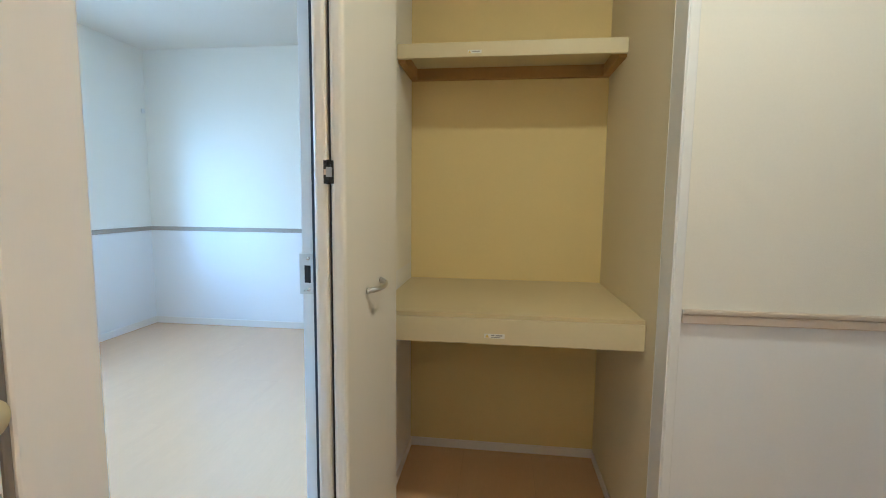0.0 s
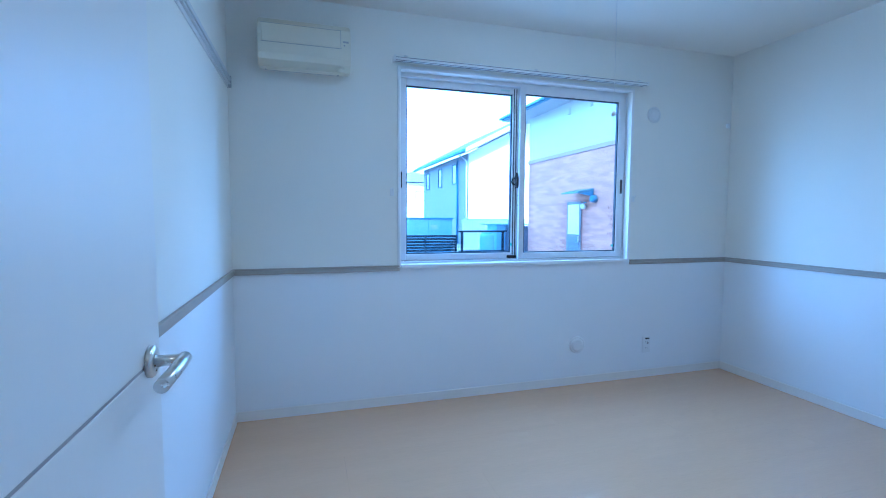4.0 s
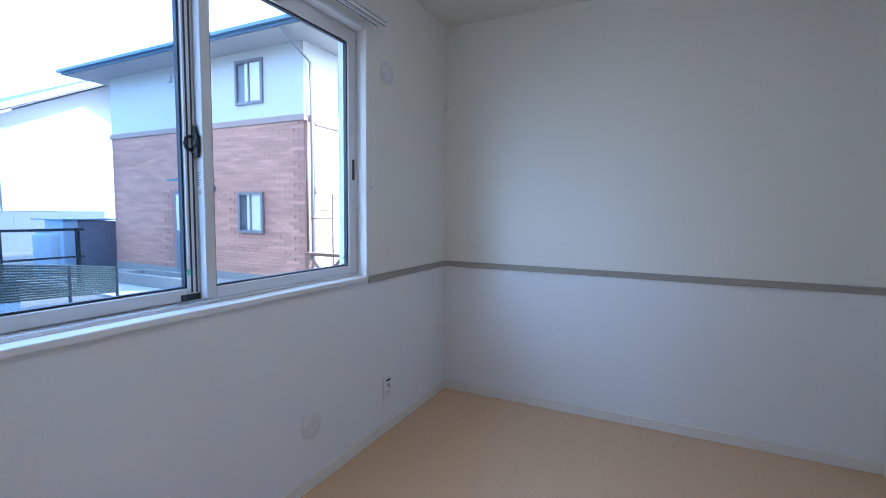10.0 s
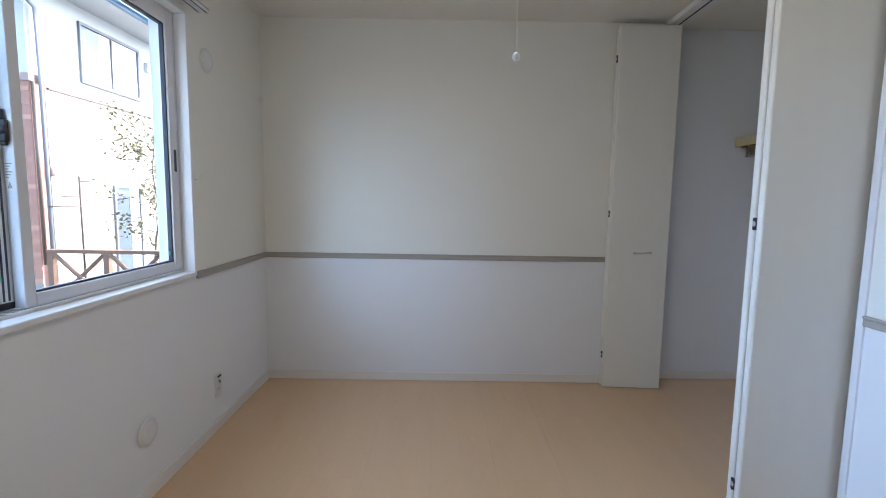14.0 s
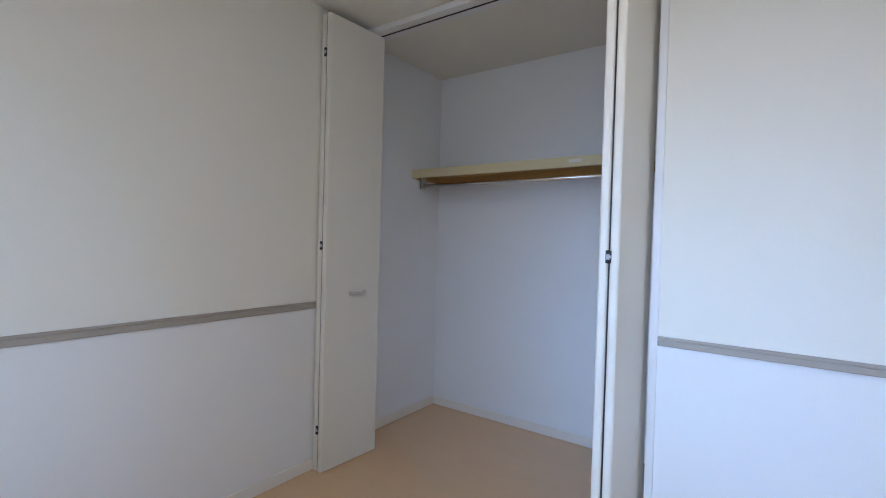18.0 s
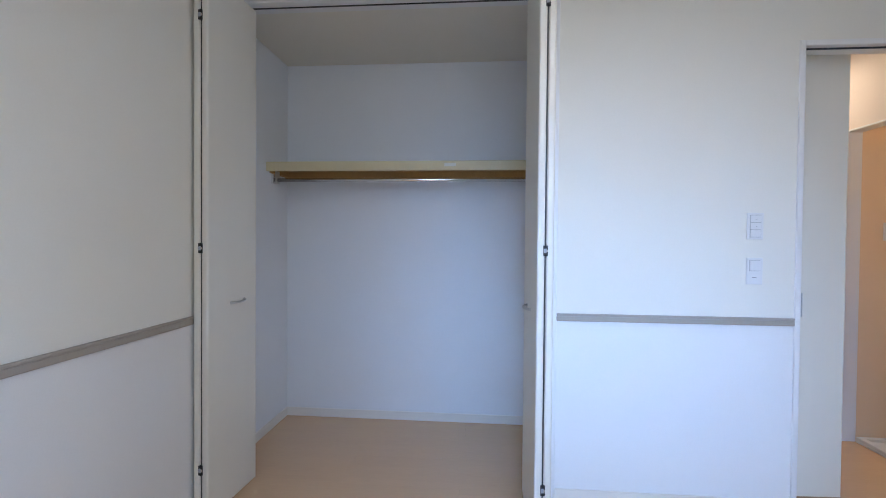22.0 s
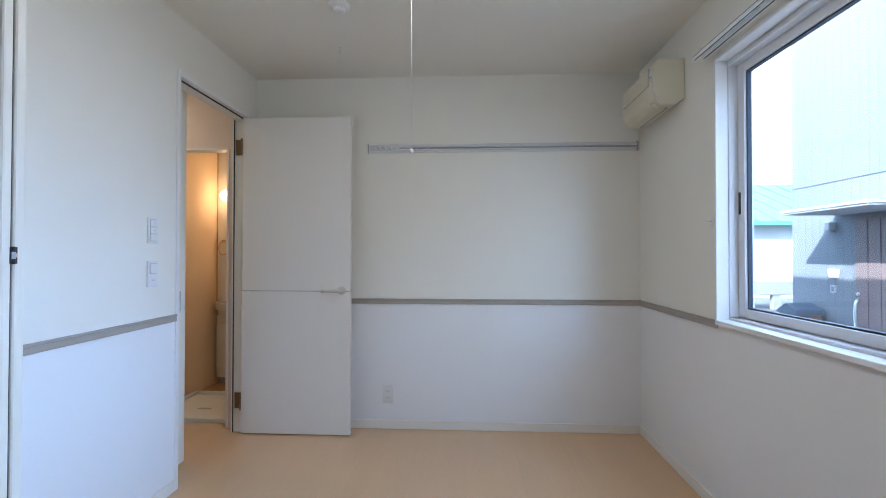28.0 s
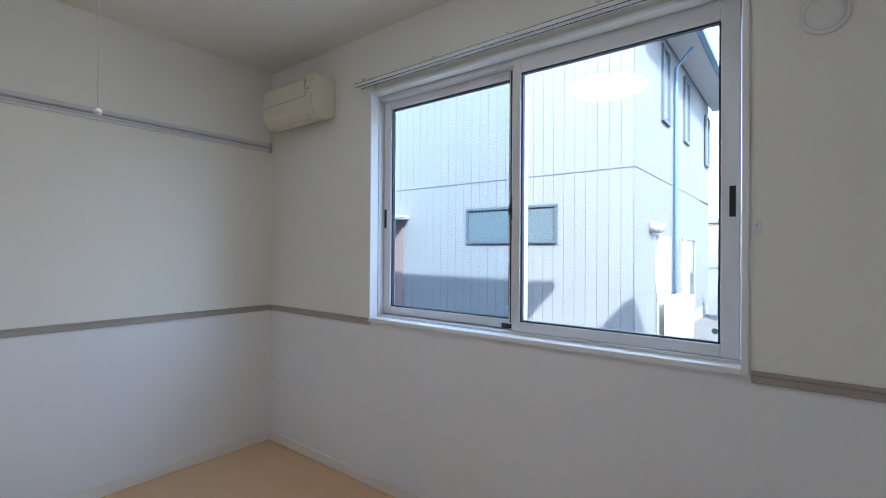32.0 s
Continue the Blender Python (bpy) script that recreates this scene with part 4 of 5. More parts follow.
for z, tall in ((1.298, 0), (1.095, 1)):
    sw = thing("wall_switch", (2.62, 1.064, z), "white wall switch plate beside the door", "switch", group="switches by the door")
    part("plate", boxes((2.612, 1.029, z - 0.06, 2.62, 1.099, z + 0.06), bevel=0.003), WHITE_PL, sw)
    part("shadow_gap", boxes((2.6114, 1.0405, z - 0.0505, 2.6119, 1.0875, z + 0.0505) if not tall else (2.6114, 1.0405, z + 0.0005, 2.6119, 1.0875, z + 0.0495)), GREY_PL, sw, "thin grey gap round the rockers")
    if tall:
        part("rocker", boxes((2.607, 1.042, z + 0.002, 2.612, 1.086, z + 0.048), bevel=0.002), WHITE_PL, sw)
        part("slot", boxes((2.6112, 1.056, z - 0.03, 2.6119, 1.074, z - 0.027)), PRINT, sw)
    else:
        for k in (-1, 0, 1):
            part("rocker", boxes((2.608, 1.042, z + 0.033 * k - 0.0155, 2.612, 1.086, z + 0.033 * k + 0.0155), bevel=0.0015), WHITE_PL, sw)
        for k in (0, 1):
            part("pilot", boxes((2.6074, 1.059, z + 0.033 * k - 0.003, 2.6081, 1.065, z + 0.033 * k - 0.001)), PRINT, sw)

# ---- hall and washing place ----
# this fitting never comes into view; added to give the hall its warm light
hl = thing("unseen_hall_downlight", (3.50, 0.44, CEIL), "small round warm ceiling downlight added out of view to light the hall", "ceiling light")
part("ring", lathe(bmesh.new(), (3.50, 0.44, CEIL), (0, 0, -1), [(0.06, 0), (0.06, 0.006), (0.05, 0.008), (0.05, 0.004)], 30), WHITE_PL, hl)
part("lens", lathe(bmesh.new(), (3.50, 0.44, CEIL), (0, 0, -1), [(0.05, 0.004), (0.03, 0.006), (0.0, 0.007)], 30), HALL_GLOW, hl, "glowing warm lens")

pan = thing("washing_machine_pan", (3.135, -0.35, 0), "white plastic washing machine pan with a drain", "drain pan")
part("tray", boxes((2.815, -0.66, 0.0, 3.455, -0.02, 0.012), bevel=0.003), PAN, pan)
part("rim", boxes((2.815, -0.66, 0.012, 2.85, -0.02, 0.035), (3.42, -0.66, 0.012, 3.455, -0.02, 0.035), (2.85, -0.66, 0.012, 3.42, -0.625, 0.035), (2.85, -0.055, 0.012, 3.42, -0.02, 0.035), bevel=0.005), PAN, pan)
part("step", boxes((2.86, -0.14, 0.012, 3.41, -0.06, 0.022), bevel=0.003), PAN, pan)
part("drain_slot", boxes((3.10, -0.30, 0.012, 3.20, -0.27, 0.0135)), GREY_PL, pan, "grey drain slot")
tp = thing("washer_tap", (3.47, -0.2, 1.3), "washer outlet box and tap on the wall", "tap")
part("plate", boxes((3.458, -0.24, 1.245, 3.47, -0.16, 1.355), bevel=0.003), WHITE_PL, tp)
sk = part("socket", boxes((3.452, -0.222, 1.275, 3.458, -0.178, 1.325), bevel=0.002), WHITE_PL, tp)
part("slot", boxes((3.4505, -0.208, 1.287, 3.452, -0.205, 1.301), (3.4505, -0.195, 1.287, 3.452, -0.192, 1.301), (3.4505, -0.205, 1.308, 3.452, -0.195, 1.316)), GREY_PL, sk, "dark slots")
solid("door_magnet", lathe(bmesh.new(), (2.80, -0.02, 1.0), (1, 0, 0), [(0.0, 0), (0.014, 0), (0.013, 0.005), (0.0, 0.007)], 20), SHELF, (2.80, -0.02, 1.0), "small round beige button on the wall", "button")

va = thing("washbasin_unit", (3.14, -1.2, 0), "white washbasin cabinet with a round-fronted basin and mirror", "washbasin")
part("cabinet", boxes((2.81, -1.56, 0.06, 3.455, -0.99, 0.63), bevel=0.003), LEAF, va)
part("plinth", boxes((2.815, -1.56, 0.0, 3.45, -1.02, 0.06)), GREY_PL, va)
part("apron", boxes((2.815, -0.99, 0.56, 3.45, -0.98, 0.628), bevel=0.002), LEAF, va)
part("drawer_front", boxes((2.815, -0.99, 0.065, 3.45, -0.975, 0.15), bevel=0.002), LEAF, va)
for x0, x1 in ((2.815, 3.130), (3.136, 3.45)):
    d = part("door", boxes((x0, -0.99, 0.156, x1, -0.974, 0.553), bevel=0.002), LEAF, va)
    part("handle", boxes((x1 - 0.10 if x0 < 3 else x0 + 0.02, -0.974, 0.515, x1 - 0.02 if x0 < 3 else x0 + 0.10, -0.962, 0.528), bevel=0.003), CHROME, d)
bm = bmesh.new()
out = [(2.81, -1.56), (3.455, -1.56), (3.455, -0.97)] + [(3.1325 + 0.3225 * math.cos(radians(a)), -0.97 + 0.13 * math.sin(radians(a))) for a in range(10, 180, 10)] + [(2.81, -0.97)]
prism(bm, out, 'z', 0.69, 0.75)
prism(bm, [(a, b if b < -1.0 else b - 0.04) for a, b in out], 'z', 0.63, 0.69)
part("basin", bm, CERAMIC, va, "white glossy basin")
part("backboard", boxes((2.81, -1.56, 0.75, 3.464, -1.01, 2.32), bevel=0.003), LEAF, va)
part("mirror", boxes((2.84, -1.01, 1.05, 3.27, -1.004, 1.92)), MIRROR, va, "mirror")
part("edge_strip", boxes((3.4645, -1.012, 0.75, 3.4695, -1.004, 2.32), bevel=0.001), GOLD, va, "thin brass-coloured edge strip")
part("tap", tube(bmesh.new(), [(3.135, -0.98, 0.75), (3.135, -0.98, 0.89), (3.135, -0.96, 0.92), (3.135, -0.92, 0.915), (3.135, -0.90, 0.89)], 0.014, 12), CHROME, va, "chrome tap")
bl = thing("wall_lamp", (3.13, -1.0, 1.72), "row of warm glowing globes on the washbasin panel, two of them unseen and added", "lamp")
# only the globe at 3.34 comes into view; the other two are added to even the light
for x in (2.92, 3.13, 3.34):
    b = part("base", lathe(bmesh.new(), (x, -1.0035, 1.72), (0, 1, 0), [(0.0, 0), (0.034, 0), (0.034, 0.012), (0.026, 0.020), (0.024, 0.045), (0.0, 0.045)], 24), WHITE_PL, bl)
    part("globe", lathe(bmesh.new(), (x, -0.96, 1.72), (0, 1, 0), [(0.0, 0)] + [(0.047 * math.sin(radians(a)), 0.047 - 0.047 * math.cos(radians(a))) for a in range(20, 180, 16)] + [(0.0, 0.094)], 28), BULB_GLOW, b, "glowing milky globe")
ring = thing("towel_ring", (3.40, -1.09, 1.26), "thin brass towel ring beside the mirror", "towel ring")
part("ring", tube(bmesh.new(), [(3.395 + 0.042 * math.cos(2 * math.pi * k / 28), -0.98, 1.245 + 0.062 * math.sin(2 * math.pi * k / 28)) for k in range(29)], 0.004, 8), GOLD, ring)
part("mount", lathe(bmesh.new(), (3.405, -1.01, 1.31), (0, 1, 0), [(0.0, 0), (0.016, 0), (0.01, 0.025), (0.0, 0.035)], 18), GOLD, ring)

# ---- outside ----
GZ = -0.55
GROUND = mat("grey_ground", (0.13, 0.13, 0.127), 0.9, var=0.15, vscale=0.4, grain=0.2, gscale=18, bump=0.5, bscale=30)
CONCRETE = mat("pale_concrete", (0.29, 0.29, 0.28), 0.85, var=0.1, vscale=1.0, grain=0.06, gscale=30, bump=0.2, bscale=60)
BRICK = mat("red_brick_tile", (0.51, 0.28, 0.205), 0.75, var=0.06, vscale=0.9, grain=0.05, gscale=40, bump=0.2, bscale=120, rand=0.17)
BRICK_FAR = mat("red_brick_tile_joined", (0.51, 0.28, 0.205), 0.75, var=0.06, vscale=0.9, grain=0.05, gscale=40, bump=0.2, bscale=120, island=0.17)
MORTAR = mat("brown_mortar", (0.40, 0.22, 0.175), 0.9)
STUCCO = mat("white_render_wall", (0.62, 0.62, 0.60), 0.85, var=0.03, vscale=0.8, grain=0.03, gscale=40, bump=0.2, bscale=80)
CREAM_W = mat("cream_siding", (0.55, 0.52, 0.47), 0.8, var=0.03, grain=0.03, bump=0.15, bscale=60)
MAUVE = mat("mauve_grey_wall", (0.33, 0.31, 0.325), 0.85, var=0.04, grain=0.03, bump=0.15, bscale=60)
BROWN = mat("dark_brown_metal", (0.10, 0.065, 0.05), 0.5, bump=0.0)
BAND = mat("brown_band", (0.38, 0.28, 0.25), 0.7, bump=0.05)
ROOF = mat("slate_roof", (0.14, 0.16, 0.18), 0.7, var=0.08, grain=0.08, gscale=30, bump=0.2)
GUTTER = mat("blue_grey_gutter", (0.12, 0.22, 0.34), 0.5, bump=0.0)
SOFFIT = mat("white_soffit", (0.44, 0.44, 0.44), 0.8)
SLOT_FRAME = mat("blue_grey_frame", (0.07, 0.09, 0.115), 0.5, bump=0.0)
WFRAME = mat("grey_brown_window_frame", (0.20, 0.20, 0.22), 0.5, bump=0.0)
SIDING = mat("pale_vertical_siding", (0.184, 0.199, 0.213), 0.75, var=0.05, vscale=1.5, grain=0.02, gscale=25, bump=0.0, stretch=(3, 3, 0.15), rand=0.02)
DARKWOOD = mat("dark_entrance_door", (0.20, 0.145, 0.135), 0.6, var=0.1, grain=0.08, stretch=(5, 5, 0.3))
DARKMETAL = mat("dark_fence_metal", (0.014, 0.020, 0.030), 0.9, bump=0.0, spec=0.1)
WOODRAIL = mat("brown_wooden_rail", (0.23, 0.13, 0.085), 0.7, var=0.1, grain=0.08, bump=0.1)
EXPANE = glass("house_pane", (0.95, 0.96, 0.97), 0.04, 0.6)
DUSK = mat("dim_interior", (0.10, 0.12, 0.15), 0.9)
CURTAIN = mat("pale_curtain", (0.90, 0.88, 0.82), 0.9, var=0.05, grain=0.05, stretch=(12, 12, 0.3))
FROST = mat("frosted_pane", (0.095, 0.13, 0.15), 0.25, var=0.03, grain=0.02, bump=0.08, bscale=80)
BARK = mat("grey_bark", (0.13, 0.10, 0.08), 0.9, var=0.15, bump=0.4, bscale=90)
LEAVES = mat("yellow_green_leaves", (0.20, 0.16, 0.06), 0.6, var=0.1, island=0.4, bump=0.0)
PIPE_GREY = mat("grey_pipe", (0.28, 0.28, 0.29), 0.45, bump=0.0)
POLE = mat("white_pipe", (0.72, 0.72, 0.72), 0.35, bump=0.0)
HILL = mat("wooded_hill", (0.045, 0.085, 0.065), 0.95, var=0.35, vscale=0.06, grain=0.3, gscale=0.5, bump=0.0)

bm = bmesh.new()
box(bm, -1500, -1500, GZ - 0.2, 1500, 1500, GZ)
structure("ground", bm, GROUND, "pale ground between the houses", "ground")
structure("pavement", boxes((-13.0, 7.2, GZ, -6.2, 8.55, GZ + 0.05), (-6.2, -9.0, GZ, -4.9, 0.4, GZ + 0.06)), CONCRETE, "concrete strip along the houses", "pavement")


def ex_window(parent, face, a0, a1, z0, z1, at, out, panes=2, fr=0.05, inner=None, pane=None, frame_mat=None):
    """A framed window on a house wall. face: axis that the wall faces; at: the wall's place; out: +1 or -1."""
    def slab(p0, p1, h0, h1, d0, d1, bev=0.0):
        lo, hi = sorted((at + out * d0, at + out * d1))
        if face == 'y':
            return (p0, lo, h0, p1, hi, h1)
        return (lo, p0, h0, hi, p1, h1)
    w = part("window", boxes(slab(a0, a1, z0, z0 + fr, 0, 0.05), slab(a0, a1, z1 - fr, z1, 0, 0.05), slab(a0, a0 + fr, z0 + fr, z1 - fr, 0, 0.05), slab(a1 - fr, a1, z0 + fr, z1 - fr, 0, 0.05), bevel=0.004), frame_mat or WFRAME, parent)
    for k in range(panes):
        p0 = a0 + fr + (a1 - a0 - 2 * fr) * k / panes
        p1 = a0 + fr + (a1 - a0 - 2 * fr) * (k + 1) / panes
        part("pane", boxes(slab(p0, p1, z0 + fr, z1 - fr, 0.012 + 0.006 * k, 0.016 + 0.006 * k)), pane or EXPANE, w)
        if k:
            part("mullion", boxes(slab(p0 - 0.02, p0 + 0.02, z0 + fr, z1 - fr, 0.01, 0.04)), WFRAME, w)
    cut = a0 + fr + (a1 - a0 - 2 * fr) * (0.30 if panes > 1 else 0.0)
    part("curtain", boxes(slab(cut, a1 - fr, z0 + fr, z1 - fr, 0.002, 0.006)), inner or CURTAIN, w)
    if panes > 1:
        # no room is built; a dark sheet gives the dimness behind the glass
        part("dark_gap", boxes(slab(a0 + fr, cut, z0 + fr, z1 - fr, 0.001, 0.004)), DUSK, w, "flat dark sheet standing in for the unlit room behind the glass")
    return w


def hip_roof(parent, x0, y0, x1, y1, z, over, rise, mat_r=None):
    a, b, c, d = x0 - over, y0 - over, x1 + over, y1 + over
    r = part("roof", hip_mesh(a, b, c, d, z + 0.12, rise), mat_r or ROOF, parent)
    part("soffit", boxes((a, b, z, c, d, z + 0.02)), SOFFIT, parent)
    part("gutter", boxes((a - 0.06, b - 0.06, z + 0.02, c + 0.06, b, z + 0.15), (a - 0.06, d, z + 0.02, c + 0.06, d + 0.06, z + 0.15), (a - 0.06, b, z + 0.02, a, d, z + 0.15), (c, b, z + 0.02, c + 0.06, d, z + 0.15), (a - 0.14, b - 0.14, z + 0.07, c + 0.14, b - 0.065, z + 0.14), (c + 0.065, b - 0.06, z + 0.07, c + 0.14, d + 0.06, z + 0.14)), GUTTER, parent)
    return r


def hip_mesh(a, b, c, d, z, rise):
    bm = bmesh.new()
    s = min(c - a, d - b) / 2
    if c - a > d - b:
        ridge = [(a + s, (b + d) / 2), (c - s, (b + d) / 2)]
    else:
        ridge = [((a + c) / 2, b + s), ((a + c) / 2, d - s)]
    low = [bm.verts.new(p) for p in ((a, b, z), (c, b, z), (c, d, z), (a, d, z))]
    und = [bm.verts.new((v.co.x, v.co.y, z - 0.1)) for v in low]
    r0, r1 = (bm.verts.new((*p, z + rise)) for p in ridge)
    if c - a > d - b:
        bm.faces.new((low[0], low[1], r1, r0)); bm.faces.new((low[1], low[2], r1)); bm.faces.new((low[2], low[3], r0, r1)); bm.faces.new((low[3], low[0], r0))
    else:
        bm.faces.new((low[0], low[1], r0)); bm.faces.new((low[1], low[2], r1, r0)); bm.faces.new((low[2], low[3], r1)); bm.faces.new((low[3], low[0], r0, r1))
    for i in range(4):
        j = (i + 1) % 4
        bm.faces.new((low[i], und[i], und[j], low[j]))
    bm.faces.new(und[::-1])
    return bm


# brick house across the yard
BX0, BX1, BY0, BY1 = -13.25, -5.95, 8.6, 15.0
bh = thing("brick_house", (-9.6, 11.8, GZ), "two-storey house, red brick tiles below and white above", "house")
part("lower_wall", boxes((BX0, BY0, GZ, BX1, BY1, 3.20)), MORTAR, bh)
part("upper_wall", boxes((BX0, BY0, 3.20, BX1, BY1, 4.90)), STUCCO, bh)
part("side_wall", boxes((BX1, BY0 + 0.3, GZ, BX1 + 0.02, BY1, 3.12)), CREAM_W, bh, "cream side wall")
part("band", boxes((BX0 - 0.04, BY0 - 0.04, 3.20, BX1 + 0.04, BY0, 3.335), (BX1, BY0, 3.20, BX1 + 0.04, BY0 + 0.35, 3.335), (BX1, BY0 + 0.35, 3.12, BX1 + 0.03, BY1, 3.17), bevel=0.006), BAND, bh, "brown band between the storeys")
part("plinth", boxes((BX0, BY0 - 0.02, GZ, BX1 + 0.02, BY0, GZ + 0.22)), CONCRETE, bh)
hip_roof(bh, BX0, BY0, BX1, BY1, 4.90, 0.75, 1.7)
ex_window(bh, 'y', -8.03, -7.20, 0.665, 1.64, BY0 - 0.02, -1, fr=0.07)
ex_window(bh, 'y', -8.06, -7.16, 3.68, 4.70, BY0, -1, fr=0.07)
ex_window(bh, 'x', 9.76, 11.54, 3.46, 4.62, BX1, 1, fr=0.06)
ex_window(bh, 'x', 10.45, 12.2, GZ + 0.1, 1.48, BX1 + 0.02, 1)
bd = part("door", boxes((-10.45, BY0 - 0.045, -0.46, -9.65, BY0 - 0.02, 1.69), bevel=0.004), WFRAME, bh, "grey back door")
part("pane", boxes((-10.36, BY0 - 0.055, 0.66, -9.74, BY0 - 0.044, 1.60)), mat("white_frosted_pane", (0.80, 0.80, 0.77), 0.3), bd, "white frosted pane")
part("panel", boxes((-10.36, BY0 - 0.055, -0.38, -9.74, BY0 - 0.044, 0.58), bevel=0.004), mat("blue_grey_panel", (0.16, 0.18, 0.22), 0.5), bd)
part("knob", boxes((-9.73, BY0 - 0.09, 0.42, -9.70, BY0 - 0.045, 0.60), bevel=0.004), CHROME, bd)
bm = bmesh.new()
prism(bm, [(BY0 - 0.02, 2.06), (BY0 - 0.55, 1.95), (BY0 - 0.55, 1.90), (BY0 - 0.02, 1.99)], 'x', -9.98, -9.05)
aw = part("awning", bm, mat("blue_awning", (0.12, 0.20, 0.24), 0.45, bump=0.0), bh, "small blue awning")
bm = bmesh.new()
prism(bm, [(BY0 - 0.02, 1.99), (BY0 - 0.5, 1.90), (BY0 - 0.02, 1.82)], 'x', -9.12, -9.06)
part("bracket", bm, GUTTER, aw)
part("vent_hood", lathe(bmesh.new(), (-8.95, BY0 - 0.02, 1.74), (0, -1, 0), [(0.0, 0), (0.11, 0), (0.11, 0.12), (0.08, 0.16), (0.0, 0.17)], 20), GUTTER, bh, "dark round vent hood")
part("globe_lamp", lathe(bmesh.new(), (-9.42, BY0 - 0.12, 1.44), (0, 0, 1), [(0.0, 0), (0.07, 0.02), (0.10, 0.09), (0.07, 0.16), (0.0, 0.19)], 20), POLE, bh, "white globe lamp")
part("lamp_arm", boxes((-9.44, BY0 - 0.13, 1.63, -9.40, BY0 - 0.02, 1.67)), GUTTER, bh)
for x in (-10.5, -9.3):
    part("vent", boxes((x - 0.06, BY0 - 0.06, 4.50, x + 0.06, BY0, 4.70), bevel=0.01), STUCCO, bh, "small white vent")
part("downpipe", tube(bmesh.new(), [(-5.85, BY0 - 0.72, 4.92), (-5.85, BY0 - 0.5, 4.75), (-5.86, BY0 + 0.12, 4.45), (-5.86, BY0 + 0.14, 3.2), (-5.86, BY0 + 0.14, GZ)], 0.035, 10), PIPE_GREY, bh, "pale grey rainwater pipe")
part("downpipe", tube(bmesh.new(), [(-5.9, BY0 + 0.02, 3.19), (-5.9, BY0 + 0.02, 0.0)], 0.03, 8), BROWN, bh, "brown corner strip")
part("side_joint", boxes((BX1 + 0.03, BY0 + 0.35, 3.135, BX1 + 0.045, BY1, 3.16)), BROWN, bh, "brown joint strip on the side wall")
part("wall_lamp", lathe(bmesh.new(), (-5.90, 8.88, 1.58), (0, 0, 1), [(0.0, 0), (0.06, 0.02), (0.06, 0.16), (0.03, 0.2), (0.0, 0.2)], 14), BAND, bh)
part("side_vent", boxes((BX1, 11.75, 4.2, BX1 + 0.1, 11.95, 4.42), bevel=0.02), STUCCO, bh)

# laundry pole stand by the side wall
ls = thing("laundry_pole_stand", (-5.4, 8.87, GZ), "thin brown laundry pole stand beside the house", "laundry stand")
part("post", tube(bmesh.new(), [(-5.4, 8.87, GZ), (-5.4, 8.87, 1.60)], 0.02, 8), BROWN, ls)
part("arm", tube(bmesh.new(), [(-5.4, 8.19, 1.055), (-5.4, 8.88, 1.05)], 0.016, 8), BROWN, ls)
part("arm", tube(bmesh.new(), [(-5.4, 8.86, 1.50), (-5.4, 9.73, 1.525)], 0.016, 8), BROWN, ls)
part("arm", tube(bmesh.new(), [(-5.4, 8.45, 1.22), (-5.4, 8.88, 1.24)], 0.014, 8), BROWN, ls)

# crossed wooden fence
xf = thing("crossed_fence", (-3.0, 7.0, GZ), "brown wooden fence with crossed bars", "fence")
part("top_rail", boxes((-4.45, 6.95, 0.42, -1.2, 7.05, 0.475), bevel=0.008), WOODRAIL, xf)
part("bottom_rail", boxes((-4.45, 6.96, -0.3, -1.2, 7.04, -0.25), bevel=0.006), WOODRAIL, xf)
for k in range(5):
    x = -4.4 + 0.8 * k
    part("post", boxes((x - 0.04, 6.955, GZ, x + 0.04, 7.045, 0.42), bevel=0.005), WOODRAIL, xf)
    if k < 4:
        for s in (0, 1):
            za, zb = (-0.25, 0.42) if s else (0.42, -0.25)
            y = 6.975 + 0.03 * s
            part("cross_bar", tube(bmesh.new(), [(x + 0.04, y, za), (x + 0.76, y, zb)], 0.03, 6), WOODRAIL, xf)

# young tree


def tree(name, base, height, label, seed, leaves, spread):
    rng = random.Random(seed)
    t = thing(name, base, label, "tree")
    bm, lv = bmesh.new(), []
    b = Vector(base)
    top = [b + Vector((0.04 * math.sin(2 * k), 0.05 * math.cos(1.4 * k), height * 0.85 * k / 8)) for k in range(9)]
    tube(bm, top, 0.024, 8, 0.006)
    for k in range(26):
        h = rng.uniform(0.28, 0.98)
        s = b + Vector((0, 0, height * 0.85 * h))
        a = rng.uniform(0, 2 * math.pi)
        ln = spread * rng.uniform(0.4, 1.0) * (1.15 - 0.6 * h)
        e = s + Vector((math.cos(a) * ln, math.sin(a) * ln, ln * rng.uniform(0.3, 0.9)))
        m = (s + e) / 2 + Vector((0, 0, -0.04))
        tube(bm, [s, m, e], 0.009, 5, 0.003)
        for q in range(leaves):
            u = rng.uniform(0.25, 1.08)
            p = s.lerp(e, u) + Vector((rng.uniform(-0.13, 0.13), rng.uniform(-0.13, 0.13), rng.uniform(-0.13, 0.10)))
            lv.append(p)
    part("trunk", bm, BARK, t)
    cm = bmesh.new()
    for p in lv:
        d = Vector((rng.uniform(-1, 1), rng.uniform(-1, 1), rng.uniform(-0.9, 0.2))).normalized()
        sde = d.cross(Vector((rng.uniform(-1, 1), rng.uniform(-1, 1), rng.uniform(-1, 1)))).normalized()
        ln, wd = rng.uniform(0.06, 0.10), rng.uniform(0.016, 0.026)
        up = d.cross(sde) * 0.006
        vs = [cm.verts.new(q) for q in (p, p + d * ln * 0.5 + sde * wd - up, p + d * ln, p + d * ln * 0.5 - sde * wd - up)]
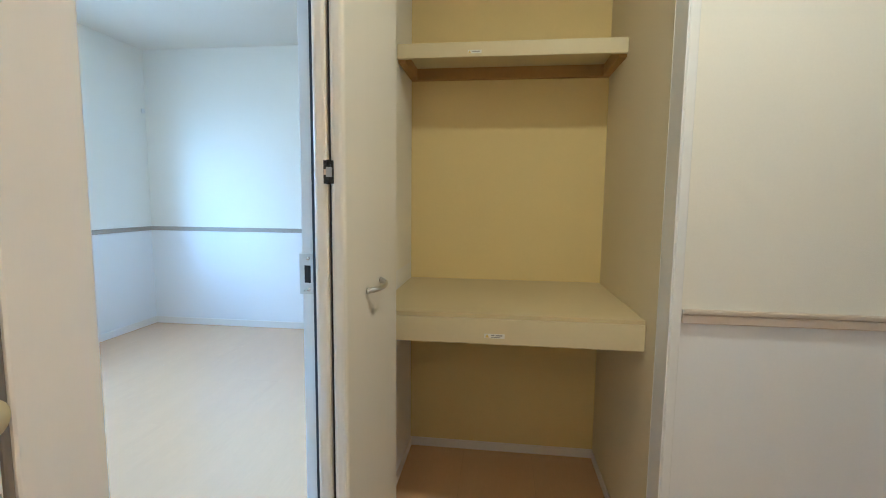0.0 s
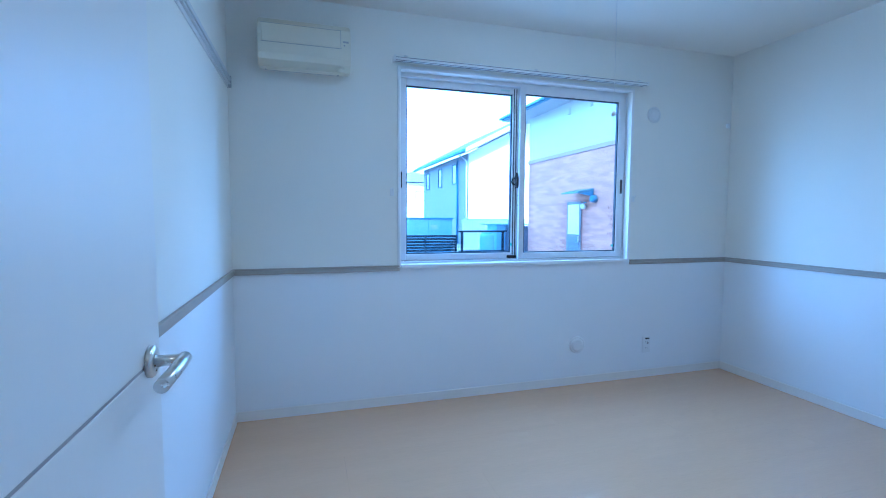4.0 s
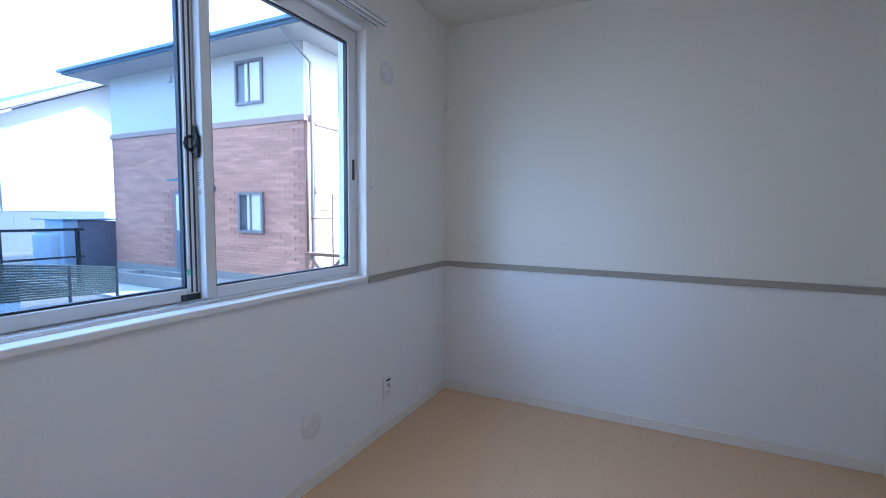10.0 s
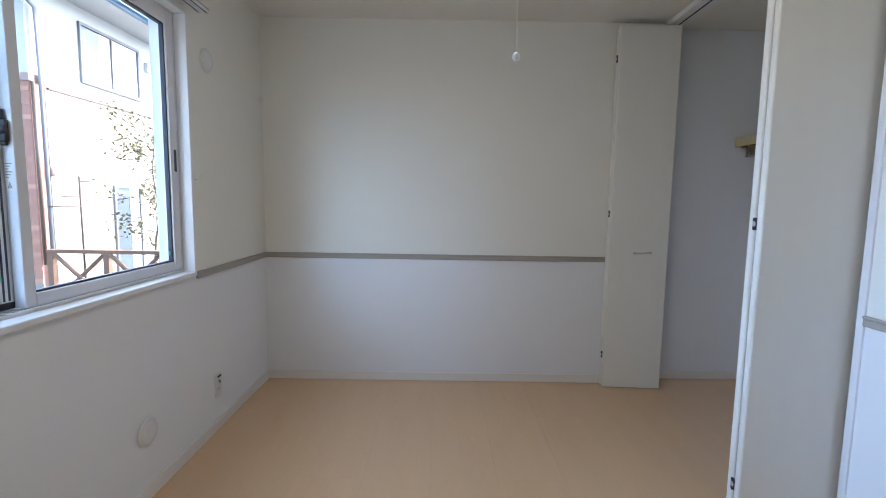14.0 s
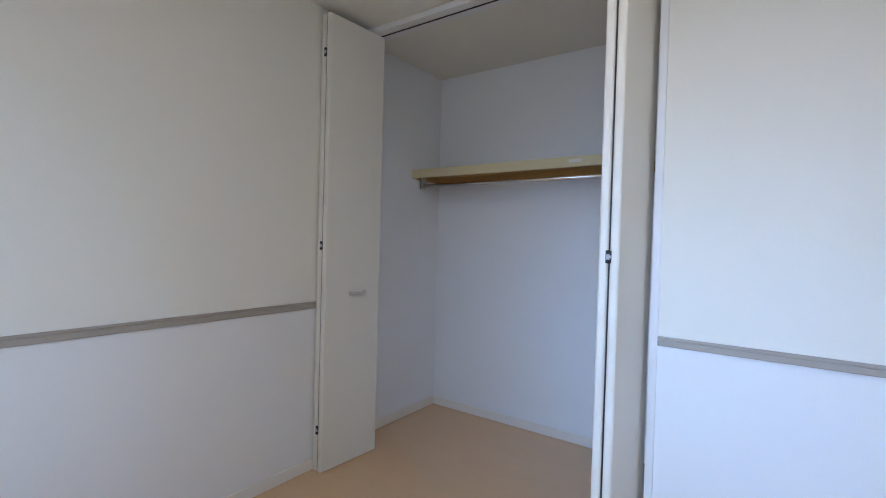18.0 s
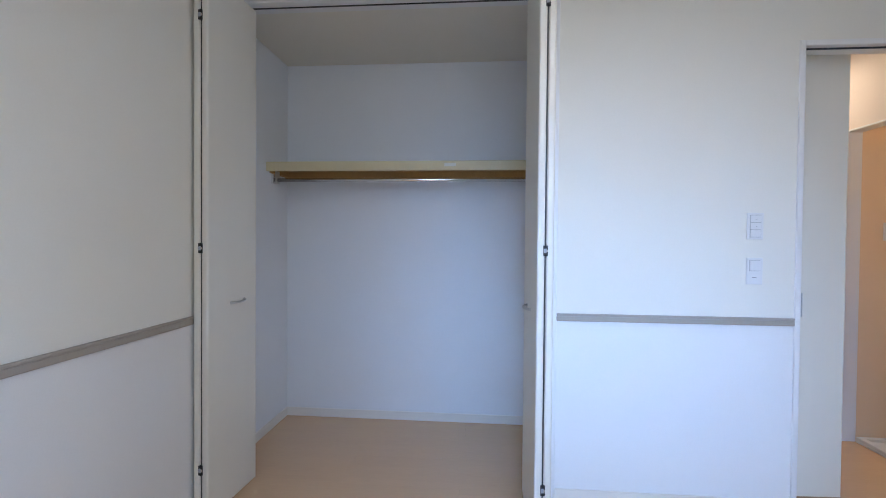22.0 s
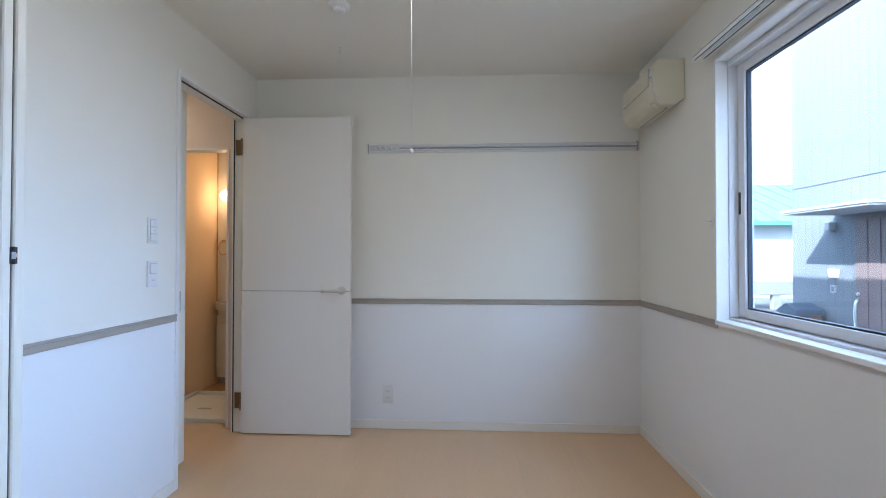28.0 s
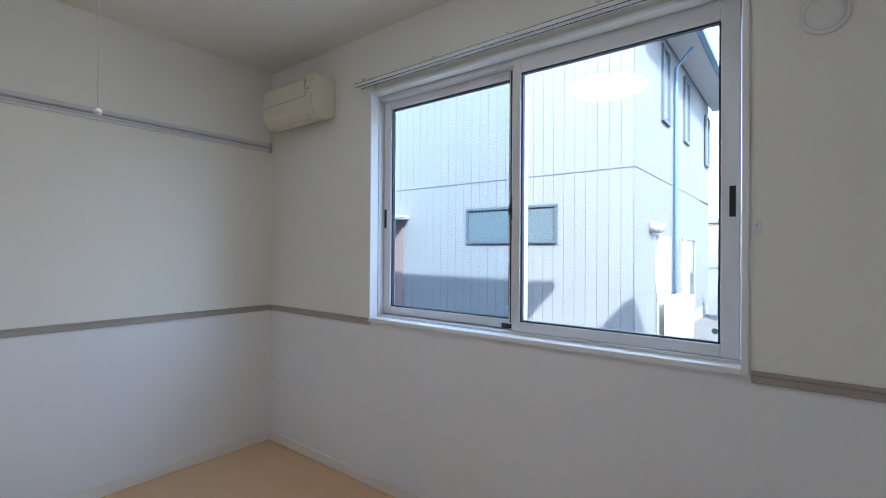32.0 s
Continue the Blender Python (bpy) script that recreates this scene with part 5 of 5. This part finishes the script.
        mid = cm.verts.new(p + d * ln * 0.5 + up)
        for i in range(4):
            cm.faces.new((vs[i], vs[(i + 1) % 4], mid))
    part("crown", cm, LEAVES, t, "sparse yellow-green leaves")
    return t


tree("young_tree", (-3.55, 8.1, GZ), 3.5, "slender young tree with sparse yellowing leaves", 4, 34, 1.2)

# pale siding house opposite, with the entrance
SX, SY0, SY1 = -6.3, -7.85, 0.58
shs = thing("siding_house", (-10.0, -3.6, GZ), "two-storey house clad in pale vertical siding", "house")
part("wall_core", boxes((-14.0, SY0, GZ, SX - 0.02, SY1 - 0.02, 5.75)), SIDING, shs)
part("plinth", boxes((-13.98, SY0 + 0.01, GZ, SX - 0.008, SY1 - 0.008, GZ + 0.3)), CONCRETE, shs)
part("band", boxes((SX - 0.018, SY0, 2.676, SX + 0.004, SY1 - 0.02, 2.682), (SX - 0.018, SY0, 2.690, SX + 0.004, SY1 - 0.02, 2.696), (-14.0, SY1 - 0.018, 2.676, SX + 0.004, SY1 + 0.004, 2.682), (-14.0, SY1 - 0.018, 2.690, SX + 0.004, SY1 + 0.004, 2.696)), mat("joint_band", (0.12, 0.135, 0.155), 0.6, bump=0.0), shs, "narrow joint band between storeys")
SLOPE = 0.30                                        # one roof plane, rising away from the yard
TOP = 5.75 + SLOPE * (SY1 - SY0)
bm = bmesh.new()
prism(bm, [(SY0, 5.75), (SY1, 5.75), (SY0, TOP)], 'x', -14.0, SX)
part("gable_wall", bm, SIDING, shs)
low, high = 5.77 - 0.55 * SLOPE, TOP + 0.06 + 0.03 * SLOPE
bm = bmesh.new()
prism(bm, [(SY0 - 0.03, high), (SY1 + 0.55, low), (SY1 + 0.55, low + 0.13), (SY0 - 0.03, high + 0.13)], 'x', -14.4, SX + 0.2)
part("roof", bm, ROOF, shs)
part("soffit", boxes((-14.4, SY1 + 0.02, low - 0.04, SX + 0.2, SY1 + 0.55, low - 0.004)), SOFFIT, shs, "white eaves soffit")
part("gutter", boxes((-14.4, SY1 + 0.55, low - 0.04, SX + 0.2, SY1 + 0.67, low + 0.11), bevel=0.02), GUTTER, shs)
ex_window(shs, 'x', -2.97, -1.0, 5.07, 5.9, SX, 1, panes=1, fr=0.07, pane=FROST, frame_mat=SLOT_FRAME)
ex_window(shs, 'x', -2.83, -0.79, 1.41, 2.145, SX, 1, panes=1, fr=0.055, pane=FROST, frame_mat=SLOT_FRAME)
for x0, z1, z0 in ((-8.68, 5.38, 3.85), (-10.8, 5.38, 3.85), (-13.8, 5.2, 3.75)):
    ex_window(shs, 'y', x0, x0 + 0.62, z0, z1, SY1, 1, panes=1, fr=0.07, pane=FROST, frame_mat=SLOT_FRAME)
ex_window(shs, 'y', -11.6, -9.85, GZ + 0.4, 1.6, SY1, 1)
part("side_door", boxes((-8.75, SY1, GZ + 0.1, -7.8, SY1 + 0.04, 1.57), bevel=0.004), STUCCO, shs, "white side door")
part("vent_hood", lathe(bmesh.new(), (-7.25, SY1, 1.72), (0, 1, 0), [(0.0, 0), (0.10, 0), (0.10, 0.10), (0.07, 0.16), (0.0, 0.18)], 18), PIPE_GREY, shs, "grey round vent hood")
part("vent_hood", lathe(bmesh.new(), (-7.6, SY1, 1.72), (0, 1, 0), [(0.0, 0), (0.10, 0), (0.10, 0.10), (0.07, 0.16), (0.0, 0.18)], 18), PIPE_GREY, shs, "grey round vent hood")
part("downpipe", tube(bmesh.new(), [(-9.1, SY1 + 0.4, 5.6), (-9.1, SY1 + 0.06, 5.2), (-9.1, SY1 + 0.06, GZ)], 0.035, 10), GUTTER, shs, "blue-grey rainwater pipe")
# entrance: canopy, door, lamp, name plate, intercom
part("canopy", boxes((SX, -6.52, 1.985, SX + 1.12, -4.49, 2.02), (SX, -6.54, 2.02, SX + 1.14, -4.47, 2.07), bevel=0.008), SOFFIT, shs, "pale flat entrance canopy")
ed = part("entrance_door", boxes((SX, -6.08, -0.3, SX + 0.05, -4.67, 1.93), bevel=0.006), DARKWOOD, shs, "dark panelled entrance door")
for k in range(5):
    y = -6.03 + 0.27 * k
    part("slat", boxes((SX + 0.05, y, -0.24, SX + 0.062, y + 0.24, 1.86), bevel=0.003), DARKWOOD, ed)
part("handle", tube(bmesh.new(), [(SX + 0.06, -5.99, 0.36), (SX + 0.12, -5.99, 0.29), (SX + 0.135, -5.99, 0.05), (SX + 0.12, -5.99, -0.18), (SX + 0.06, -5.99, -0.25)], 0.026, 10), CHROME, ed, "long metal pull handle")
part("lock", lathe(bmesh.new(), (SX + 0.062, -5.99, 0.45), (1, 0, 0), [(0.0, 0), (0.04, 0), (0.036, 0.02), (0.0, 0.025)], 16), CHROME, ed, "round metal door lock")
part("entrance_lamp", boxes((SX, -6.74, 1.68, SX + 0.14, -6.58, 1.86), bevel=0.02), SOFFIT, shs, "square entrance lamp")
ic = part("intercom", boxes((SX, -6.72, 0.42, SX + 0.03, -6.59, 0.58), bevel=0.004), SOFFIT, shs, "small pale intercom")
part("slot", boxes((SX + 0.03, -6.69, 0.45, SX + 0.034, -6.62, 0.55)), WFRAME, ic, "dark slot")
bm = bmesh.new()
prism(bm, [(-6.74, 0.91), (-6.50, 0.91), (-6.54, 0.73), (-6.70, 0.73)], 'x', SX, SX + 0.07)
part("wall_light", bm, STUCCO, shs, "small white wall light beside the door")
sb = thing("storage_box", (-5.95, -7.13, GZ), "brown box with a grey ridged lid beside the entrance", "box")
part("body", boxes((-6.2, -7.42, GZ, -5.7, -6.84, -0.06), bevel=0.02), WOODRAIL, sb)
bm = bmesh.new()
prism(bm, [(-7.46, -0.06), (-6.80, -0.06), (-6.84, 0.04), (-7.15, 0.16), (-7.42, 0.0)], 'x', -6.23, -5.67)
part("lid", bm, SLOT_FRAME, sb, "blue-grey ridged lid")
lc = thing("low_shelter", (-8.2, -12.5, GZ), "low grey open shelter on short posts", "shelter")
part("roof", boxes((-9.6, -13.2, -0.08, -6.8, -12.0, 0.36), bevel=0.02), CONCRETE, lc)
for x in (-9.5, -8.66, -7.2):
    part("post", boxes((x - 0.13, -12.2, GZ, x + 0.13, -12.02, -0.08), bevel=0.01), CONCRETE, lc)
# outdoor unit of an air conditioner by the north side
ou = thing("outdoor_unit", (-8.2, 1.0, GZ), "white outdoor air conditioner unit by the wall", "outdoor unit")
part("case", boxes((-8.6, 0.75, GZ + 0.12, -7.6, 1.08, 0.42), bevel=0.015), POLE, ou)
part("grille", lathe(bmesh.new(), (-8.33, 1.081, -0.12), (0, 1, 0), [(0.22, 0.0), (0.22, 0.012), (0.2, 0.014), (0.19, 0.004), (0.0, 0.004)], 28), GREY_PL, ou)
for x in (-8.5, -7.9):
    part("foot", boxes((x - 0.05, 0.75, GZ, x + 0.05, 1.08, GZ + 0.12)), CONCRETE, ou)
part("pipe", tube(bmesh.new(), [(-7.85, 0.9, 0.0), (-7.7, 0.85, 0.2), (-7.68, 0.62, 0.5), (-7.68, 0.55, 1.4)], 0.03, 8), PIPE_GREY, ou)

# mauve house further off
gh = thing("mauve_house", (-31.0, 14.0, GZ), "two-storey mauve-grey house with its sunny gable side coloured lighter", "house")
part("wall_core", boxes((-35.2, 10.0, GZ, -24.1, 19.0, 5.1)), MAUVE, gh)
bm = bmesh.new()
prism(bm, [(10.0, GZ), (19.0, GZ), (19.0, 5.1), (14.5, 7.4), (10.0, 5.1)], 'x', -24.1, -24.04)
# gable faces the sun; its brightness is put into a lighter wall colour
part("gable_wall", bm, mat("sunlit_gable_render", (0.5, 0.5, 0.5), 0.85, var=0.03, grain=0.03), gh, "gable wall in a lighter, sunlit colour")
bm = bmesh.new()
prism(bm, [(9.3, 4.95), (14.5, 7.6), (19.7, 4.95), (19.7, 5.2), (14.5, 7.9), (9.3, 5.2)], 'x', -35.9, -22.4)
part("roof", bm, ROOF, gh)
bm = bmesh.new()
prism(bm, [(9.2, 4.90), (14.5, 7.6), (19.8, 4.90), (19.8, 5.14), (14.5, 7.86), (9.2, 5.14)], 'x', -22.4, -22.3)
part("bargeboard", bm, SOFFIT, gh, "white bargeboard")
bm = bmesh.new()
prism(bm, [(9.4, 4.93), (14.5, 7.52), (19.6, 4.93), (19.6, 4.96), (14.5, 7.58), (9.4, 4.96)], 'x', -24.04, -22.4)
part("soffit", bm, MAUVE, gh, "grey gable soffit")
part("gutter", boxes((-35.9, 9.2, 5.0, -22.4, 9.3, 5.12)), GUTTER, gh)
for x in (-34.3, -30.7, -27.3):
    ex_window(gh, 'y', x, x + 0.95, 3.35, 4.7, 10.0, -1, panes=1, fr=0.09, frame_mat=SLOT_FRAME)
part("downpipe", tube(bmesh.new(), [(-25.9, 9.9, 4.9), (-25.9, 9.9, GZ)], 0.06, 8), GUTTER, gh)
part("downpipe", tube(bmesh.new(), [(-24.2, 9.4, 5.0), (-24.15, 9.9, 4.6), (-24.15, 9.9, GZ)], 0.06, 8), SOFFIT, gh)

# distant plain houses
rng = random.Random(11)
for k, (x, y, w, d, h) in enumerate(((-58, 14, 10, 9, 5.4), (-62, 2, 11, 9, 5.2), (-75, 24, 12, 10, 5.6), (-70, -9, 10, 9, 5.0), (-48, 4, 8, 7, 3.0), (-90, 8, 14, 10, 5.4))):
    fh = thing("far_house", (x, y, GZ), "plain pale house in the distance", "house", group="far houses")
    part("walls", boxes((x - w / 2, y - d / 2, GZ, x + w / 2, y + d / 2, h)), (STUCCO, CREAM_W)[k % 2], fh)
    part("roof", hip_mesh(x - w / 2 - 0.6, y - d / 2 - 0.6, x + w / 2 + 0.6, y + d / 2 + 0.6, h + 0.15, 1.6), ROOF, fh)
    for j in range(3):
        yy = y - d / 2 + d * (j + 0.5) / 3
        ex_window(fh, 'x', yy - 0.6, yy + 0.6, h - 2.2, h - 1.0, x + w / 2, 1, panes=1, fr=0.1)

# low white house with a teal sheet roof beyond the entrance side
th = thing("teal_roofed_house", (-12.0, -20.0, GZ), "low white house with a teal sheet roof", "house")
part("walls", boxes((-22.0, -26.0, GZ, -4.0, -16.4, 2.45)), STUCCO, th)
bm = bmesh.new()
prism(bm, [(-15.9, 2.40), (-21.2, 4.6), (-26.5, 2.40), (-26.5, 2.55), (-21.2, 4.78), (-15.9, 2.55)], 'x', -22.5, -3.5)
part("roof", bm, mat("teal_sheet_roof", (0.12, 0.33, 0.33), 0.5, var=0.05, grain=0.05, stretch=(8, 0.5, 1)), th, "teal sheet roof")
for k in range(24):
    part("roof_rib", tube(bmesh.new(), [(-22.2 + 0.78 * k, -15.9, 2.57), (-22.2 + 0.78 * k, -21.2, 4.80)], 0.03, 5), MATS["teal_sheet_roof"], th)
# slatted fence, sheds, dark frame, low walls and nets in the yard
fn = thing("slatted_fence", (-12.5, 4.0, GZ), "dark metal fence of horizontal slats", "fence")
for k in range(11):
    z = GZ + 0.05 + 0.098 * k
    part("slat", boxes((-12.512, 1.0, z, -12.488, 5.46, z + 0.078)), DARKMETAL, fn)
for k in range(5):
    y = 1.0 + k * 1.1
    part("post", boxes((-12.56, y, GZ, -12.513, y + 0.06, 0.53)), DARKMETAL, fn)
BLUE_SHEET = mat("pale_blue_sheet", (0.27, 0.38, 0.50), 0.5, var=0.05, grain=0.02)
SLATE_SHEET = mat("slate_blue_sheet", (0.12, 0.14, 0.19), 0.6, var=0.06, grain=0.03)
bx = thing("storage_shed", (-16.8, 4.9, GZ), "pale blue storage shed with a small grille", "shed")
part("body", boxes((-18.0, 3.4, GZ, -16.0, 6.40, 1.10), bevel=0.02), BLUE_SHEET, bx)
part("roof", boxes((-18.1, 3.3, 1.10, -15.95, 6.45, 1.16), bevel=0.01), GUTTER, bx)
for k in range(4):
    part("grille_bar", boxes((-16.0, 5.45, 0.66 + 0.05 * k, -15.985, 5.75, 0.69 + 0.05 * k)), SOFFIT, bx)
for k in range(5):
    part("rib", boxes((-16.0, 3.7 + 0.55 * k, GZ, -15.985, 3.72 + 0.55 * k, 1.1)), GUTTER, bx)
# dark panels put in place of the shadow low on the mauve house's gable
yw = thing("gable_shade_panels", (-22.0, 11.0, GZ), "dark slate-blue panels standing in for the shadow at the gable's foot", "wall")
for k in range(6):
    part("panel", boxes((-22.06, 8.9 + 0.66 * k, GZ, -22.0, 9.555 + 0.66 * k, 1.075)), SLATE_SHEET, yw)
part("cap", boxes((-22.08, 8.88, 1.075, -21.98, 12.9, 1.10)), GUTTER, yw)
gs = thing("garden_shed", (-14.5, 8.3, GZ), "slate-blue garden shed with a pale side strip", "shed")
part("body", boxes((-15.6, 8.0, GZ, -14.0, 9.2, 0.84), bevel=0.01), SLATE_SHEET, gs)
part("side_panel", boxes((-15.0, 7.62, GZ, -14.0, 7.99, 0.87), bevel=0.01), BLUE_SHEET, gs, "pale blue side panel")
part("roof", boxes((-15.7, 7.58, 0.875, -13.94, 9.25, 0.91)), GUTTER, gs)
tk = thing("water_tank", (-13.2, 6.9, GZ), "pale blue round water tank", "tank")
part("body", lathe(bmesh.new(), (-13.25, 6.90, GZ), (0, 0, 1), [(0.0, 0), (0.27, 0), (0.275, 0.1), (0.275, 1.0), (0.26, 1.09), (0.2, 1.13), (0.0, 1.13)], 28), BLUE_SHEET, tk)
part("lid", lathe(bmesh.new(), (-13.25, 6.90, GZ + 1.13), (0, 0, 1), [(0.2, 0), (0.2, 0.03), (0.0, 0.035)], 24), GUTTER, tk)
pg = thing("pergola_frame", (-10.5, 5.6, GZ), "thin dark metal frame of a small shelter", "shelter")
for y in (4.97, 6.32):
    part("post", boxes((-10.53, y - 0.035, GZ, -10.47, y + 0.035, 0.72)), DARKMETAL, pg)
part("beam", boxes((-10.54, 4.86, 0.72, -10.46, 6.44, 0.775)), DARKMETAL, pg)
part("rail", boxes((-10.52, 4.86, 0.12, -10.48, 6.44, 0.16)), DARKMETAL, pg)
NET = mat("dark_green_net", (0.014, 0.027, 0.03), 0.8, var=0.15, vscale=4, grain=0.1, gscale=60)
mf = thing("netted_fence", (-8.0, 4.85, GZ), "dark green net fence on thin posts", "fence")
for y in (3.95, 4.99, 5.75):
    part("post", boxes((-8.02, y - 0.02, GZ, -7.98, y + 0.02, 0.33 - 0.115 * (y - 3.95)), bevel=0.003), DARKMETAL, mf)
for k in range(14):
    a = 0.045 * k
    part("wire", tube(bmesh.new(), [(-8.0, 3.95, 0.32 - a), (-8.0, 5.0, 0.215 - 0.9 * a), (-8.0, 5.75, 0.105 - 0.78 * a)], 0.019, 6), NET, mf)
solid("low_wall", boxes((-8.15, 1.78, GZ, -8.0, 4.31, 0.04), bevel=0.01), mat("blue_grey_block", (0.07, 0.11, 0.17), 0.95, var=0.04, grain=0.01, bump=0, spec=0.05), (-8.1, 2.9, GZ), "low blue-grey garden wall", "wall")
# concrete strip in a lighter copy of the colour, for the sun on it
structure("pavement_light", boxes((-12.8, 5.95, GZ, -6.2, 7.19, GZ + 0.04)), mat("sunlit_yard_concrete", (0.40, 0.40, 0.385), 0.85, var=0.1, vscale=1.0, grain=0.06, gscale=30, bump=0.2, bscale=60), "concrete yard before the brick house, lightened as sunlit ground", "pavement")
ws = thing("concrete_basin", (-8.6, 7.2, GZ), "low concrete garden basin before the brick house", "basin")
part("walls", boxes((-10.2, 6.9, GZ, -7.6, 7.0, -0.25), (-10.2, 7.5, GZ, -7.6, 7.6, -0.25), (-10.2, 7.0, GZ, -10.1, 7.5, -0.25), (-7.7, 7.0, GZ, -7.6, 7.5, -0.25), bevel=0.01), CONCRETE, ws)
part("floor", boxes((-10.1, 7.0, GZ, -7.7, 7.5, GZ + 0.1)), CONCRETE, ws)

# white bent pipe stand near the window
ps = thing("pipe_stand", (-7.2, 1.95, GZ), "white bent pipe stand with wavy hooks", "pipe stand")
part("post", tube(bmesh.new(), [(-7.2, 1.94, GZ), (-7.2, 1.94, 0.22)] + [(-7.2, 1.94 - 0.24 * (1 - math.cos(radians(a))), 0.22 + 0.27 * math.sin(radians(a))) for a in range(15, 91, 15)], 0.026, 12), POLE, ps)
part("arm", tube(bmesh.new(), [(-7.2, 1.99, GZ), (-7.2, 1.99, -0.05), (-7.2, 2.02, 0.07), (-7.2, 2.08, 0.15), (-7.2, 2.17, 0.20), (-7.2, 2.30, 0.235), (-7.2, 2.50, 0.26)], 0.024, 12), POLE, ps)
for y0, z0 in ((1.69, 0.50), (2.10, 0.245)):
    part("hook", tube(bmesh.new(), [(-7.2, y0 + 0.018 * k, z0 + 0.0028 * k + 0.032 * (1 - math.cos(1.05 * k))) for k in range(22)], 0.012, 8), POLE, ps)

# wooded hill and far town edge
bm = bmesh.new()
nx = 60
cols = []
for i in range(nx + 1):
    a = radians(150 + 120 * i / nx)
    h = 42 * max(0.0, math.sin(radians(180 * (i - 18) / (nx - 18)))) if i > 18 else 0.0
    h = max(h + 5 * noise.noise(Vector((i * 0.35, 0, 0))), 1.0)
    cols.append([bm.verts.new((r * math.cos(a), r * math.sin(a), z)) for r, z in ((330, GZ - 1), (345, h * 0.55), (375, h), (420, GZ - 1))])
for q, w in zip(cols, cols[1:]):
    for k in range(3):
        bm.faces.new((q[k], w[k], w[k + 1], q[k + 1]))
structure("backdrop", bm, HILL, "wooded hills in the distance", "hills")

# ---- pieces ----
lay(0.0, 0.0, EX0, 3.535)
lay(EX0, D_Y0, EX1, D_Y1)
lay(EX0, C_Y0, EX1, 3.535)
lay(EX1, 1.86, 3.51, 3.632)
lay(EX1, 0.06, 4.6, 0.95)
lay(EX1, 0.95, 3.548, 1.768)
lay(2.80, -1.57, 3.47, 0.06)

# vertical siding boards
bw = 0.205
board_meshes = {}


def board(parent_ob, a, z0, z1, face, w):
    key = (face, round(w, 3), z0, z1)
    base = BASES[parent_ob.name]
    if key not in board_meshes:
        bmb = boxes((0.0, 0.0024, z0, 0.02, w - 0.0024, z1)) if face == 'x' else boxes((0.0024, 0.0, z0, w - 0.0024, 0.02, z1))
        board_meshes[key] = mesh_of("siding_board", bmb, SIDING, (0, 0, 0))
    ob = new("siding_board", board_meshes[key])
    ob.parent = parent_ob
    ob.location = Vector((SX - 0.02, a, 0) if face == 'x' else (a, SY1 - 0.02, 0)) - base


y = SY0
while y < SY1 - 0.1:
    for z0, z1 in ((GZ + 0.3, 2.676), (2.696, 5.75)):
        board(shs, y, z0, z1, 'x', bw)
    y += bw
x = SX - bw
while x > -12.5:
    for z0, z1 in ((GZ + 0.3, 2.676), (2.696, 5.75)):
        board(shs, x, z0, z1, 'y', bw)
    x -= bw

# brick tiles: the ones near the corner singly, the rest joined
BW, BHT = 0.45, 0.08
holes = ((-10.47, -9.63, -0.5, 1.71), (-8.05, -7.18, 0.64, 1.66))
one = mesh_of("brick", boxes((0.0025, -0.014, 0.0025, BW - 0.0025, 0.0, BHT - 0.0025)), BRICK, (0, 0, 0))
verts, faces, count = [], [], 0
rows_n = int((3.20 - GZ - 0.22) / BHT)
for r in range(rows_n):
    z = GZ + 0.22 + r * BHT
    x = BX1 - BW - (0.0, 0.15, 0.30)[r % 3]
    while x > BX0:
        if not any(x + BW > a and x < b and z + BHT > c and z < d for a, b, c, d in holes):
            if x > -8.9 and z > 0.3 and count < 300:
                ob = new("brick", one)
                ob.parent = bh
                ob.location = Vector((x, BY0, z)) - BASES[bh.name]
                count += 1
            else:
                i = len(verts)
                a, b, c, d = x + 0.0025, x + BW - 0.0025, z + 0.0025, z + BHT - 0.0025
                verts += [(a, BY0, c), (b, BY0, c), (b, BY0, d), (a, BY0, d), (a, BY0 - 0.014, c), (b, BY0 - 0.014, c), (b, BY0 - 0.014, d), (a, BY0 - 0.014, d)]
                faces += [(i + 4, i + 5, i + 6, i + 7), (i, i + 1, i + 5, i + 4), (i + 1, i + 2, i + 6, i + 5), (i + 2, i + 3, i + 7, i + 6), (i + 3, i, i + 4, i + 7)]
        x -= BW
me = bpy.data.meshes.new("brickwork")
me.from_pydata([tuple(Vector(v) - BASES[bh.name]) for v in verts], [], faces)
me.materials.append(BRICK_FAR)
me.update()
bw_ob = new("brickwork", me)
bw_ob.parent = bh
tagged(bw_ob, "red brick tile courses", kind="stuff")
